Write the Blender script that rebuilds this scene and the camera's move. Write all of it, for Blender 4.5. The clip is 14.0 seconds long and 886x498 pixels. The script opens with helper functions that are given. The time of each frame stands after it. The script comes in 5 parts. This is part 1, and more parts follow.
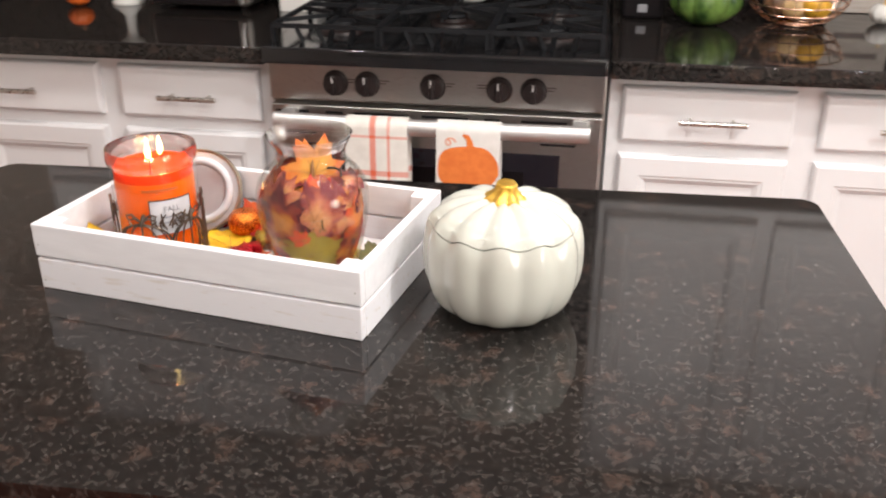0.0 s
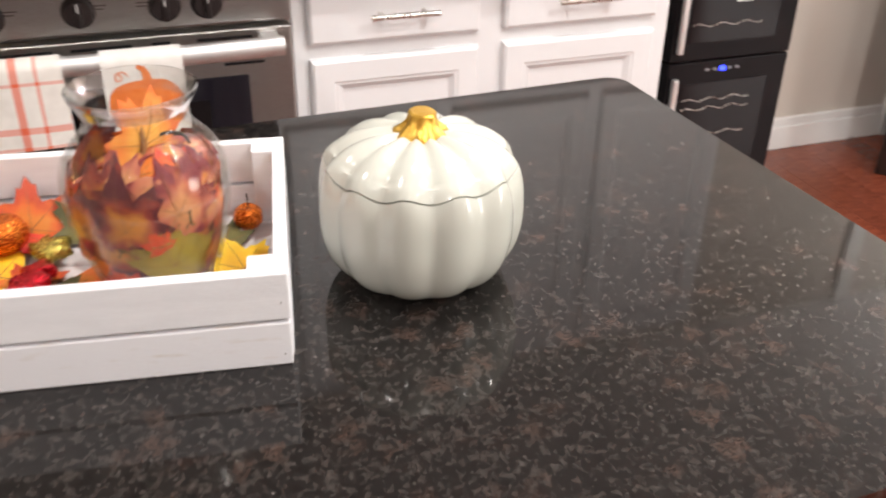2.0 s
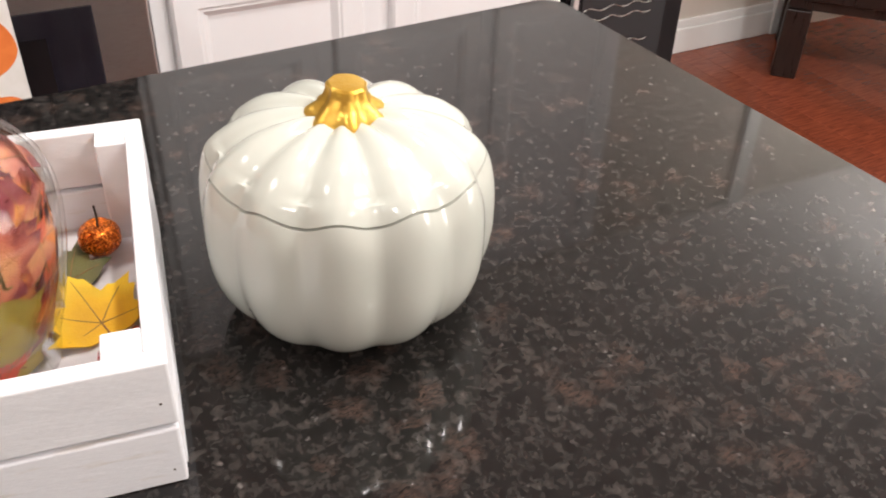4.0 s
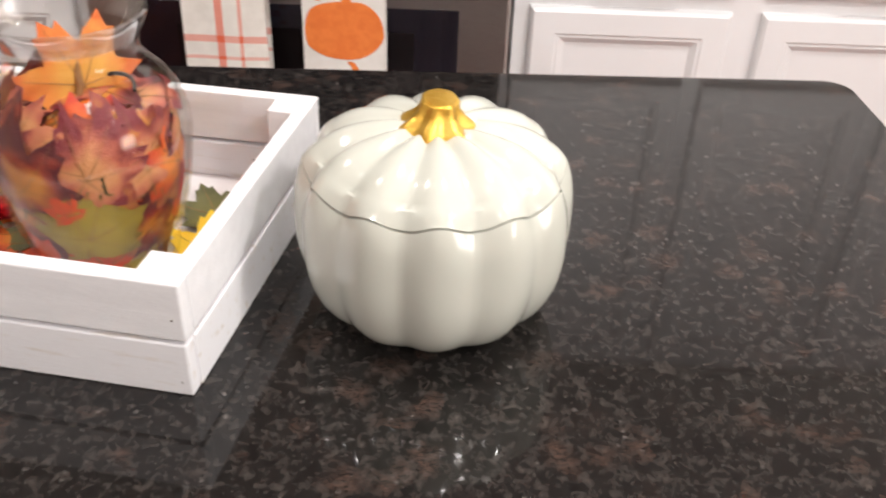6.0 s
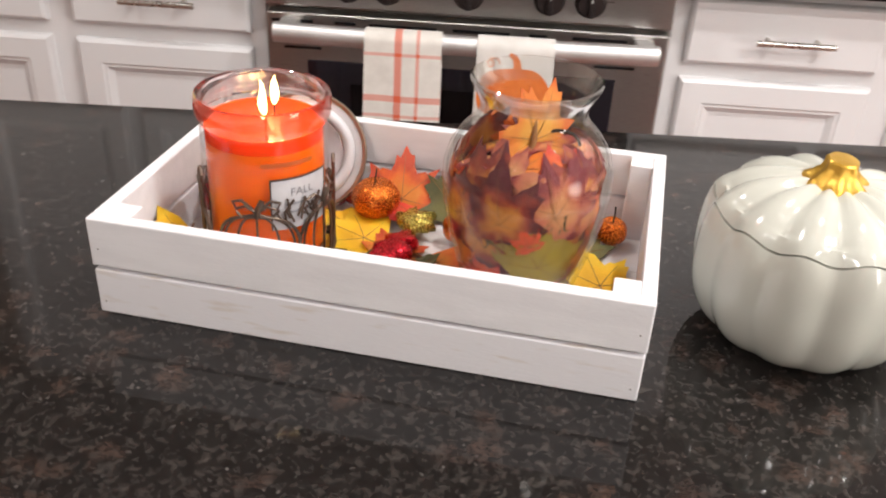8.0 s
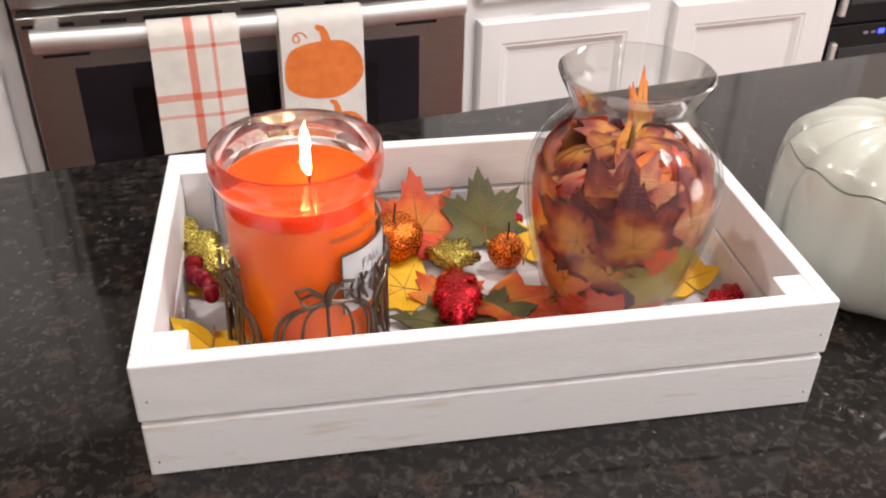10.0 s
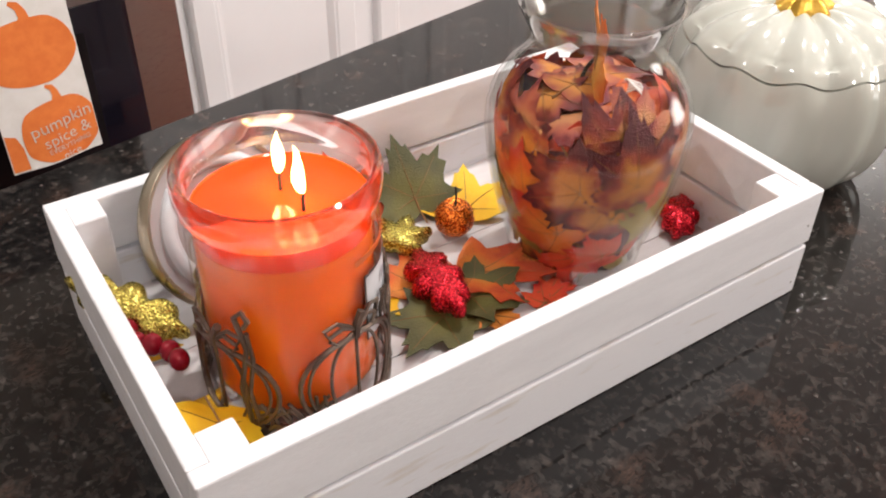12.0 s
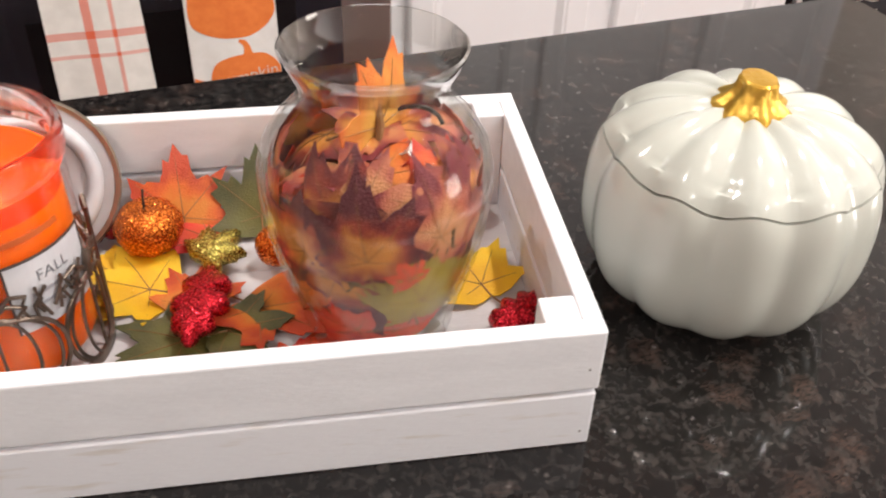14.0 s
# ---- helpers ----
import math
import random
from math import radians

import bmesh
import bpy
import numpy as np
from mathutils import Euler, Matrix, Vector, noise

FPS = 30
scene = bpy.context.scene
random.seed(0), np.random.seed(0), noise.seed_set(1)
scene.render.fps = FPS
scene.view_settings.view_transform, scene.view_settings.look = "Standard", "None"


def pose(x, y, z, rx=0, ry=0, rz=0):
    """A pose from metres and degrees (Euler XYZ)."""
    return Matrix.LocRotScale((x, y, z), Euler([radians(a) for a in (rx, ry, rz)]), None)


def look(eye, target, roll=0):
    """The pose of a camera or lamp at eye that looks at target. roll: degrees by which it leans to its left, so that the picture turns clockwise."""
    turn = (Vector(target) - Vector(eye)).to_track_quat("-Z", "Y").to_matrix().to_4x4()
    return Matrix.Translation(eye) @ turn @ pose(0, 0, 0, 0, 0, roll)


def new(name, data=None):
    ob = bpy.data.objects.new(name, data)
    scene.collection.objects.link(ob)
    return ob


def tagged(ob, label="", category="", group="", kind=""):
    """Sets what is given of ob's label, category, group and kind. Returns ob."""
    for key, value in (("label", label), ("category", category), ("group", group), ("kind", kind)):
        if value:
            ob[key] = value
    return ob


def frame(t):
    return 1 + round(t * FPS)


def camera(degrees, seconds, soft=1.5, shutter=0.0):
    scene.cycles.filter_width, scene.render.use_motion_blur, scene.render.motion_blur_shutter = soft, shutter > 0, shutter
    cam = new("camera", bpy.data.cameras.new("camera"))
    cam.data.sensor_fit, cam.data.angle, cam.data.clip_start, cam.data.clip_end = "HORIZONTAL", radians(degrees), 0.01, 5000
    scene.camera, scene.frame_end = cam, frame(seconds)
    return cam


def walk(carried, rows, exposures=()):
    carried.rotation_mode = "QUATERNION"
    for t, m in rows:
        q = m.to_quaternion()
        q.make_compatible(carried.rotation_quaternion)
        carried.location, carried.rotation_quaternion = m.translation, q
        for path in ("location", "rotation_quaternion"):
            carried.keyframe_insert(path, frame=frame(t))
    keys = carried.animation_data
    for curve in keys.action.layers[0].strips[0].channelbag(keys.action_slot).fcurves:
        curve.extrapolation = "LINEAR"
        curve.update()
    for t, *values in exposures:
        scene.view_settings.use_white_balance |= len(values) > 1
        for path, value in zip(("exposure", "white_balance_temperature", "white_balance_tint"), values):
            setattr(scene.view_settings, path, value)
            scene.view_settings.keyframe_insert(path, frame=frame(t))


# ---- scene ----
cam = camera(51.7, 14.0, soft=2.0, shutter=0.4)
PATH = [
    (0, (-0.228, 0.192, 1.356), (-0.532, 1.982, 0.516), 0.0),
    (0.5, (-0.359, 0.193, 1.36), (-0.394, 1.997, 0.498), -0.3),
    (1, (-0.445, 0.19, 1.356), (-0.31, 1.979, 0.473), 0.1),
    (1.5, (-0.477, 0.264, 1.325), (-0.163, 2.007, 0.395), 1.6),
    (2, (-0.5, 0.414, 1.297), (0.077, 2.041, 0.287), 0.9),
    (2.5, (-0.505, 0.519, 1.275), (0.226, 2.036, 0.195), 1.1),
    (3, (-0.503, 0.595, 1.264), (0.338, 2.002, 0.119), 2.2),
    (5.3, (-0.352, 0.626, 1.235), (-0.02, 2.192, 0.036), 2.3),
    (5.5, (-0.333, 0.6, 1.242), (-0.129, 2.198, 0.057), 2.7),
    (6, (-0.298, 0.566, 1.253), (-0.309, 2.218, 0.126), 2.1),
    (6.5, (-0.309, 0.531, 1.258), (-0.495, 2.21, 0.186), 2.6),
    (7, (-0.361, 0.507, 1.264), (-0.664, 2.191, 0.228), 3.0),
    (7.5, (-0.444, 0.483, 1.27), (-0.726, 2.181, 0.253), 2.7),
    (8, (-0.537, 0.465, 1.281), (-0.602, 2.186, 0.264), 3.1),
    (8.2, (-0.575, 0.461, 1.285), (-0.543, 2.183, 0.27), 3.0),
    (10.3, (-0.762, 0.646, 1.27), (-0.174, 2.183, 0.133), 0.8),
    (10.5, (-0.765, 0.667, 1.273), (-0.144, 2.164, 0.101), 0.6),
    (11, (-0.785, 0.71, 1.272), (-0.005, 2.086, 0.049), 1.0),
    (11.5, (-0.839, 0.74, 1.268), (0.125, 1.982, 0.032), 0.7),
    (12, (-0.868, 0.751, 1.265), (0.213, 1.911, 0.046), 0.8),
    (12.5, (-0.853, 0.751, 1.26), (0.21, 1.932, 0.046), 0.5),
    (13, (-0.777, 0.717, 1.26), (0.148, 2.009, 0.045), 1.5),
    (13.5, (-0.668, 0.673, 1.258), (0.028, 2.103, 0.045), 2.2),
    (14, (-0.592, 0.659, 1.256), (-0.084, 2.163, 0.038), 1.9),
]
EXPOSURES = [(0.0, -0.18), (2.0, -0.2), (3.0, -0.24), (5.5, -0.32), (7.5, -0.42), (11.0, -0.40), (14.0, -0.38)]
walk(cam, [(t, look(eye, target, roll)) for t, eye, target, roll in PATH], EXPOSURES)

# ---- light ----
world = bpy.data.worlds.new("world")
scene.world = world
world.use_nodes = True
wn, wl = world.node_tree.nodes, world.node_tree.links
sky = wn.new("ShaderNodeTexSky")
sky.sky_type, sky.sun_disc = "NISHITA", False
sky.sun_elevation, sky.sun_rotation = radians(25), radians(110)
wl.new(sky.outputs["Color"], wn["Background"].inputs["Color"])
wn["Background"].inputs["Strength"].default_value = 0.1

ROOM_X0, ROOM_X1, ROOM_Y0, ROOM_Y1, ROOM_H = -3.2, 3.9, -3.2, 2.815, 2.55
# unseen recessed lights, added where the cabinets and the tray's front need brightening
CANS = [(-1.35, 1.35, 15), (0.10, 1.20, 25), (0.95, 0.40, 36), (-1.3, -0.7, 20), (0.45, -0.6, 20), (1.5, -0.3, 24), (-0.4, -1.9, 18)]
BULBS = [(-0.25 + r * math.cos(a), 0.62 + r * math.sin(a), z) for r, z, a in [(0.175, 2.34, k * math.tau / 8 + 0.3) for k in range(8)] + [(0.075, 2.29, k * math.tau / 4 + 0.5) for k in range(4)]]
FLAMES = [(-0.6832, 1.0602, 1.042), (-0.6850, 1.0394, 1.042)]


def lamp(name, kind, energy, colour, m, size=0.1):
    data = bpy.data.lights.new(name, kind)
    data.energy, data.color = energy, colour
    if kind == "AREA":
        data.shape, data.size = "DISK", size
    else:
        data.shadow_soft_size = size
    ob = new(name, data)
    ob.matrix_world = m
    return ob


for cx, cy, watts in CANS:
    lamp("can_lamp", "AREA", watts, (1.0, 0.965, 0.935), pose(cx, cy, ROOM_H - 0.012), 0.085)
for b in BULBS:
    lamp("bulb_lamp", "POINT", 0.35, (1.0, 0.97, 0.945), pose(*b), 0.013)
for f in FLAMES:
    lamp("flame_lamp", "POINT", 0.10, (1.0, 0.5, 0.18), pose(*f), 0.005)
# added out of view: its glow on the ceiling brightens the granite's right side
lamp("dining_lamp", "POINT", 105, (1.0, 0.97, 0.95), pose(2.75, 2.1, 1.93), 0.05)
win = lamp("window_lamp", "AREA", 80, (1.0, 0.97, 0.94), pose(ROOM_X1 - 0.02, -1.3, 1.15, 0, -90, 0))
win.data.shape, win.data.size, win.data.size_y = "RECTANGLE", 1.5, 1.5
win.rotation_euler = (0, radians(90), 0)


# ---- materials ----
def nodes_of(m):
    return m.node_tree.nodes, m.node_tree.links


def mat(name, c1, c2=None, scale=8.0, rough=0.5, metal=0.0, bump=0.0, bscale=150.0, rvar=0.1, coat=0.0, spec=0.5, detail=5.0, stretch=(1, 1, 1), low=0.35, high=0.65):
    """A surface with two colours mixed by a noise, a finer relief and an uneven gloss."""
    m = bpy.data.materials.new(name)
    m.use_nodes = True
    n, l = nodes_of(m)
    p = n["Principled BSDF"]
    tc = n.new("ShaderNodeTexCoord")
    mp = n.new("ShaderNodeMapping")
    mp.inputs["Scale"].default_value = stretch
    l.new(tc.outputs["Object"], mp.inputs["Vector"])
    a = n.new("ShaderNodeTexNoise")
    a.inputs["Scale"].default_value, a.inputs["Detail"].default_value = scale, detail
    l.new(mp.outputs["Vector"], a.inputs["Vector"])
    r = n.new("ShaderNodeValToRGB")
    r.color_ramp.elements[0].position, r.color_ramp.elements[1].position = low, high
    r.color_ramp.elements[0].color = (*c1, 1)
    r.color_ramp.elements[1].color = (*(c2 or c1), 1)
    l.new(a.outputs["Fac"], r.inputs["Fac"])
    l.new(r.outputs["Color"], p.inputs["Base Color"])
    b = n.new("ShaderNodeTexNoise")
    b.inputs["Scale"].default_value, b.inputs["Detail"].default_value = bscale, 4
    l.new(mp.outputs["Vector"], b.inputs["Vector"])
    rr = n.new("ShaderNodeMapRange")
    rr.inputs["To Min"].default_value, rr.inputs["To Max"].default_value = max(0.0, rough - rvar), min(1.0, rough + rvar)
    l.new(a.outputs["Fac"], rr.inputs["Value"])
    l.new(rr.outputs["Result"], p.inputs["Roughness"])
    p.inputs["Metallic"].default_value = metal
    p.inputs["Specular IOR Level"].default_value = spec
    p.inputs["Coat Weight"].default_value = coat
    p.inputs["Coat Roughness"].default_value = 0.05
    if bump:
        bm_ = n.new("ShaderNodeBump")
        bm_.inputs["Strength"].default_value, bm_.inputs["Distance"].default_value = bump, 0.002
        l.new(b.outputs["Fac"], bm_.inputs["Height"])
        l.new(bm_.outputs["Normal"], p.inputs["Normal"])
    return m


def granite_mat():
    m = bpy.data.materials.new("granite")
    m.use_nodes = True
    n, l = nodes_of(m)
    p = n["Principled BSDF"]
    tc = n.new("ShaderNodeTexCoord")

    def ramp(fac, stops):
        r = n.new("ShaderNodeValToRGB")
        while len(r.color_ramp.elements) < len(stops):
            r.color_ramp.elements.new(0.5)
        for e, (pos, c) in zip(r.color_ramp.elements, stops):
            e.position, e.color = pos, (*c, 1)
        l.new(fac, r.inputs["Fac"])
        return r.outputs["Color"]

    def moved(offset, stretch=(1, 1, 1), turn=0):
        mp = n.new("ShaderNodeMapping")
        mp.inputs["Location"].default_value, mp.inputs["Scale"].default_value = offset, stretch
        mp.inputs["Rotation"].default_value = (0, 0, radians(turn))
        l.new(tc.outputs["Object"], mp.inputs["Vector"])
        return mp.outputs["Vector"]

    def noise(scale, detail, stops, rough=0.6, offset=(0, 0, 0), stretch=(1, 1, 1), turn=0, bend=0.4):
        t = n.new("ShaderNodeTexNoise")
        t.inputs["Scale"].default_value, t.inputs["Detail"].default_value, t.inputs["Roughness"].default_value = scale, detail, rough
        t.inputs["Distortion"].default_value = bend
        l.new(moved(offset, stretch, turn), t.inputs["Vector"])
        return ramp(t.outputs["Fac"], stops)

    def times(a, b):
        x = n.new("ShaderNodeMath")
        x.operation = "MULTIPLY"
        x.use_clamp = True
        l.new(a, x.inputs[0])
        l.new(b, x.inputs[1])
        return x.outputs[0]

    def crystals(scale, share, near, far, offset, wobble):
        """Grains of about 1 / scale metres; only a share of the cells shows."""
        w = n.new("ShaderNodeTexNoise")
        w.inputs["Scale"].default_value, w.inputs["Detail"].default_value = scale * 1.6, 3
        at = moved(offset)
        l.new(at, w.inputs["Vector"])
        ad = n.new("ShaderNodeVectorMath")
        ad.operation = "MULTIPLY_ADD"
        ad.inputs[1].default_value = (wobble / scale,) * 3
        l.new(w.outputs["Color"], ad.inputs[0])
        l.new(at, ad.inputs[2])
        v = n.new("ShaderNodeTexVoronoi")
        v.inputs["Scale"].default_value = scale
        l.new(ad.outputs["Vector"], v.inputs["Vector"])
        sep = n.new("ShaderNodeSeparateColor")
        l.new(v.outputs["Color"], sep.inputs["Color"])
        pick = ramp(sep.outputs["Red"], [(1 - share, (0, 0, 0)), (1 - share * 0.55, (1, 1, 1))])
        body = ramp(v.outputs["Distance"], [(near, (1, 1, 1)), (far, (0, 0, 0))])
        return times(pick, body)

    def mix(fac, a, b):
        x = n.new("ShaderNodeMix")
        x.data_type = "RGBA"
        l.new(fac, x.inputs["Factor"])
        for v, k in ((a, "A"), (b, "B")):
            sock = [s for s in x.inputs if s.name == k and s.type == "RGBA"][0]
            if isinstance(v, tuple):
                sock.default_value = (*v, 1)
            else:
                l.new(v, sock)
        return [s for s in x.outputs if s.type == "RGBA"][0]

    k, w = (0, 0, 0), (1, 1, 1)
    c = noise(150, 6, [(0.34, (0.003, 0.0027, 0.0027)), (0.52, (0.011, 0.0095, 0.009)), (0.70, (0.050, 0.043, 0.039))], 0.7)
    smoke = noise(22, 3, [(0.38, (0.2,) * 3), (0.66, w)], offset=(4, 2, 0))
    feather = noise(230, 5, [(0.42, k), (0.62, (0.85,) * 3)], 0.7, (2, 5, 0), (1, 3.6, 1), 35, 1.2)
    plume = noise(190, 5, [(0.42, k), (0.64, (0.8,) * 3)], 0.7, (7, 1, 0), (3.4, 1, 1), -25, 1.2)
    c = mix(times(times(crystals(105, 0.60, 0.10, 0.75, (1, 3, 0), 1.3), plume), smoke), c, (0.046, 0.039, 0.035))
    c = mix(times(crystals(46, 0.30, 0.10, 0.62, (6, 2, 0), 1.3), feather), c, (0.084, 0.050, 0.038))
    c = mix(times(crystals(85, 0.20, 0.05, 0.50, (3, 9, 0), 1.4), plume), c, (0.095, 0.079, 0.070))
    c = mix(times(crystals(260, 0.06, 0.05, 0.40, (8, 8, 0), 1.2), smoke), c, (0.17, 0.15, 0.14))
    l.new(c, p.inputs["Base Color"])
    p.inputs["Roughness"].default_value = 0.055
    p.inputs["Specular IOR Level"].default_value = 0.41
    return m


def glass_mat(name, tint=(1, 1, 1), sharp=1.3, most=0.75, least=0.10):
    """Clear thin glass: it lets light straight through and shines more towards its edges."""
    m = bpy.data.materials.new(name)
    m.use_nodes = True
    n, l = nodes_of(m)
    n.remove(n["Principled BSDF"])
    clear = n.new("ShaderNodeBsdfTransparent")
    clear.inputs["Color"].default_value = (*tint, 1)
    shine = n.new("ShaderNodeBsdfGlossy")
    shine.inputs["Roughness"].default_value = 0.012
    edge = n.new("ShaderNodeLayerWeight")
    edge.inputs["Blend"].default_value = 0.5
    power = n.new("ShaderNodeMath")
    power.operation = "POWER"
    power.inputs[1].default_value = sharp
    l.new(edge.outputs["Facing"], power.inputs[0])
    fac = n.new("ShaderNodeMath")
    fac.operation = "MULTIPLY_ADD"
    fac.inputs[1].default_value, fac.inputs[2].default_value = most, least
    l.new(power.outputs[0], fac.inputs[0])
    mx = n.new("ShaderNodeMixShader")
    l.new(fac.outputs[0], mx.inputs["Fac"])
    l.new(clear.outputs[0], mx.inputs[1])
    l.new(shine.outputs[0], mx.inputs[2])
    l.new(mx.outputs[0], n["Material Output"].inputs["Surface"])
    return m


def thick_glass_mat(name, tint=(1, 1, 1), ior=1.3, share=0.82):
    """Clear glass that bends what lies behind it a little."""
    m = bpy.data.materials.new(name)
    m.use_nodes = True
    n, l = nodes_of(m)
    p = n["Principled BSDF"]
    p.inputs["Base Color"].default_value = (*tint, 1)
    p.inputs["Transmission Weight"].default_value = 1
    p.inputs["Roughness"].default_value = 0.0
    p.inputs["IOR"].default_value = ior
    p.inputs["Coat Weight"].default_value = 0.6
    p.inputs["Coat Roughness"].default_value = 0.01
    clear = n.new("ShaderNodeBsdfTransparent")
    clear.inputs["Color"].default_value = (*tint, 1)
    mx = n.new("ShaderNodeMixShader")
    mx.inputs["Fac"].default_value = share
    l.new(clear.outputs[0], mx.inputs[1])
    l.new(p.outputs[0], mx.inputs[2])
    l.new(mx.outputs[0], n["Material Output"].inputs["Surface"])
    return m


def glow_mat(name, colour, strength):
    m = bpy.data.materials.new(name)
    m.use_nodes = True
    p = m.node_tree.nodes["Principled BSDF"]
    p.inputs["Base Color"].default_value = (*colour, 1)
    p.inputs["Emission Color"].default_value = (*colour, 1)
    p.inputs["Emission Strength"].default_value = strength
    return m


def wax_mat(name, colour, radius, rough=0.4, weight=0.8):
    m = mat(name, colour, tuple(min(1, v * 1.12) for v in colour), 30, rough)
    p = m.node_tree.nodes["Principled BSDF"]
    p.inputs["Specular IOR Level"].default_value = 0.25
    p.inputs["Subsurface Weight"].default_value = weight
    p.inputs["Subsurface Radius"].default_value = radius
    p.inputs["Subsurface Scale"].default_value = 1.0
    return m


def leaf_mat(name, centre, edge, fleck, reach=0.03):
    """A printed cloth leaf: one colour at its base, another towards its tips, with flecks."""
    m = mat(name, (0, 0, 0), (1, 1, 1), 70, 0.55, bump=0.4, bscale=900, low=0.3, high=0.7)
    n, l = nodes_of(m)
    p = n["Principled BSDF"]
    tc = n["Texture Coordinate"]
    ln = n.new("ShaderNodeVectorMath")
    ln.operation = "LENGTH"
    l.new(tc.outputs["Object"], ln.inputs[0])
    t = n.new("ShaderNodeTexNoise")
    t.inputs["Scale"].default_value, t.inputs["Detail"].default_value = 55, 4
    l.new(tc.outputs["Object"], t.inputs["Vector"])
    ad = n.new("ShaderNodeMath")
    ad.operation = "MULTIPLY_ADD"
    ad.inputs[1].default_value, ad.inputs[2].default_value = 0.05, -0.025
    l.new(t.outputs["Fac"], ad.inputs[0])
    sm = n.new("ShaderNodeMath")
    l.new(ln.outputs["Value"], sm.inputs[0])
    l.new(ad.outputs[0], sm.inputs[1])
    mr = n.new("ShaderNodeMapRange")
    mr.inputs["From Min"].default_value, mr.inputs["From Max"].default_value = reach * 0.35, reach
    l.new(sm.outputs[0], mr.inputs["Value"])
    r = n.new("ShaderNodeValToRGB")
    r.color_ramp.elements[0].color, r.color_ramp.elements[1].color = (*centre, 1), (*edge, 1)
    e = r.color_ramp.elements.new(0.55)
    e.color = (*fleck, 1)
    l.new(mr.outputs["Result"], r.inputs["Fac"])
    l.new(r.outputs["Color"], p.inputs["Base Color"])
    return m


def glitter_mat(name, c1, c2):
    """Metal flakes that each lean their own way."""
    m = mat(name, c1, c2, 700, 0.26, 0.85, rvar=0.12, low=0.42, high=0.60)
    n, l = nodes_of(m)
    v = n.new("ShaderNodeTexVoronoi")
    v.inputs["Scale"].default_value = 2300
    l.new(n["Texture Coordinate"].outputs["Object"], v.inputs["Vector"])
    off = n.new("ShaderNodeVectorMath")
    off.operation = "SUBTRACT"
    off.inputs[1].default_value = (0.5, 0.5, 0.5)
    l.new(v.outputs["Color"], off.inputs[0])
    g = n.new("ShaderNodeNewGeometry")
    ma = n.new("ShaderNodeVectorMath")
    ma.operation = "MULTIPLY_ADD"
    ma.inputs[1].default_value = (0.7, 0.7, 0.7)
    l.new(off.outputs["Vector"], ma.inputs[0])
    l.new(g.outputs["Normal"], ma.inputs[2])
    nm = n.new("ShaderNodeVectorMath")
    nm.operation = "NORMALIZE"
    l.new(ma.outputs["Vector"], nm.inputs[0])
    l.new(nm.outputs["Vector"], n["Principled BSDF"].inputs["Normal"])
    return m


def plaid_mat():
    """White cotton with woven red-orange stripes both ways."""
    m = mat("plaid_cotton", (0.72, 0.69, 0.64), (0.80, 0.77, 0.72), 40, 0.85, bump=0.5, bscale=1200)
    n, l = nodes_of(m)
    p = n["Principled BSDF"]
    base = n["Color Ramp"].outputs["Color"]
    sep = n.new("ShaderNodeSeparateXYZ")
    l.new(n["Texture Coordinate"].outputs["Object"], sep.inputs[0])
    total = None
    for axis, centre, half, weight in (("X", -0.008, 0.0065, 0.75), ("X", 0.027, 0.003, 0.6), ("Z", -0.100, 0.006, 0.6), ("Z", -0.133, 0.003, 0.5),
                                       ("Z", -0.222, 0.006, 0.6), ("Z", -0.018, 0.003, 0.5)):
        c = n.new("ShaderNodeMath")
        c.operation = "COMPARE"
        c.inputs[1].default_value, c.inputs[2].default_value = centre, half
        l.new(sep.outputs[axis], c.inputs[0])
        w = n.new("ShaderNodeMath")
        w.operation = "MULTIPLY_ADD"
        w.inputs[1].default_value = weight
        l.new(c.outputs[0], w.inputs[0])
        if total:
            l.new(total, w.inputs[2])
        else:
            w.inputs[2].default_value = 0
        w.use_clamp = True
        total = w.outputs[0]
    x = n.new("ShaderNodeMix")
    x.data_type = "RGBA"
    l.new(total, x.inputs["Factor"])
    ab = [s for s in x.inputs if s.type == "RGBA"]
    l.new(base, ab[0])
    ab[1].default_value = (0.72, 0.13, 0.06, 1)
    l.new([s for s in x.outputs if s.type == "RGBA"][0], p.inputs["Base Color"])
    return m


GRANITE = granite_mat()
WHITE_CAB = mat("white_cabinet_paint", (0.745, 0.745, 0.755), (0.79, 0.79, 0.80), 3, 0.35, bump=0.08, bscale=60)
WALL = mat("beige_wall_paint", (0.56, 0.51, 0.45), (0.60, 0.55, 0.49), 2, 0.7, bump=0.25, bscale=220)
CEIL = mat("ceiling_paint", (0.84, 0.835, 0.82), (0.87, 0.865, 0.85), 2, 0.85, bump=0.2, bscale=120)
TRIM = mat("white_trim_paint", (0.76, 0.75, 0.73), (0.80, 0.79, 0.77), 4, 0.35)
FLOOR_WOOD = mat("red_brown_floorboards", (0.13, 0.028, 0.014), (0.24, 0.060, 0.028), 14, 0.16, stretch=(1, 12, 1), bump=0.05, bscale=40, rvar=0.06)
SUBFLOOR = mat("dark_joint", (0.03, 0.012, 0.008), (0.05, 0.02, 0.012), 10, 0.6)
STEEL = mat("brushed_steel", (0.34, 0.33, 0.315), (0.40, 0.39, 0.375), 60, 0.30, 1.0, stretch=(1, 40, 40), rvar=0.08, bump=0.05, bscale=300)
STEEL_BAR = mat("satin_steel", (0.76, 0.755, 0.75), (0.82, 0.815, 0.81), 30, 0.5, 1.0, rvar=0.05)
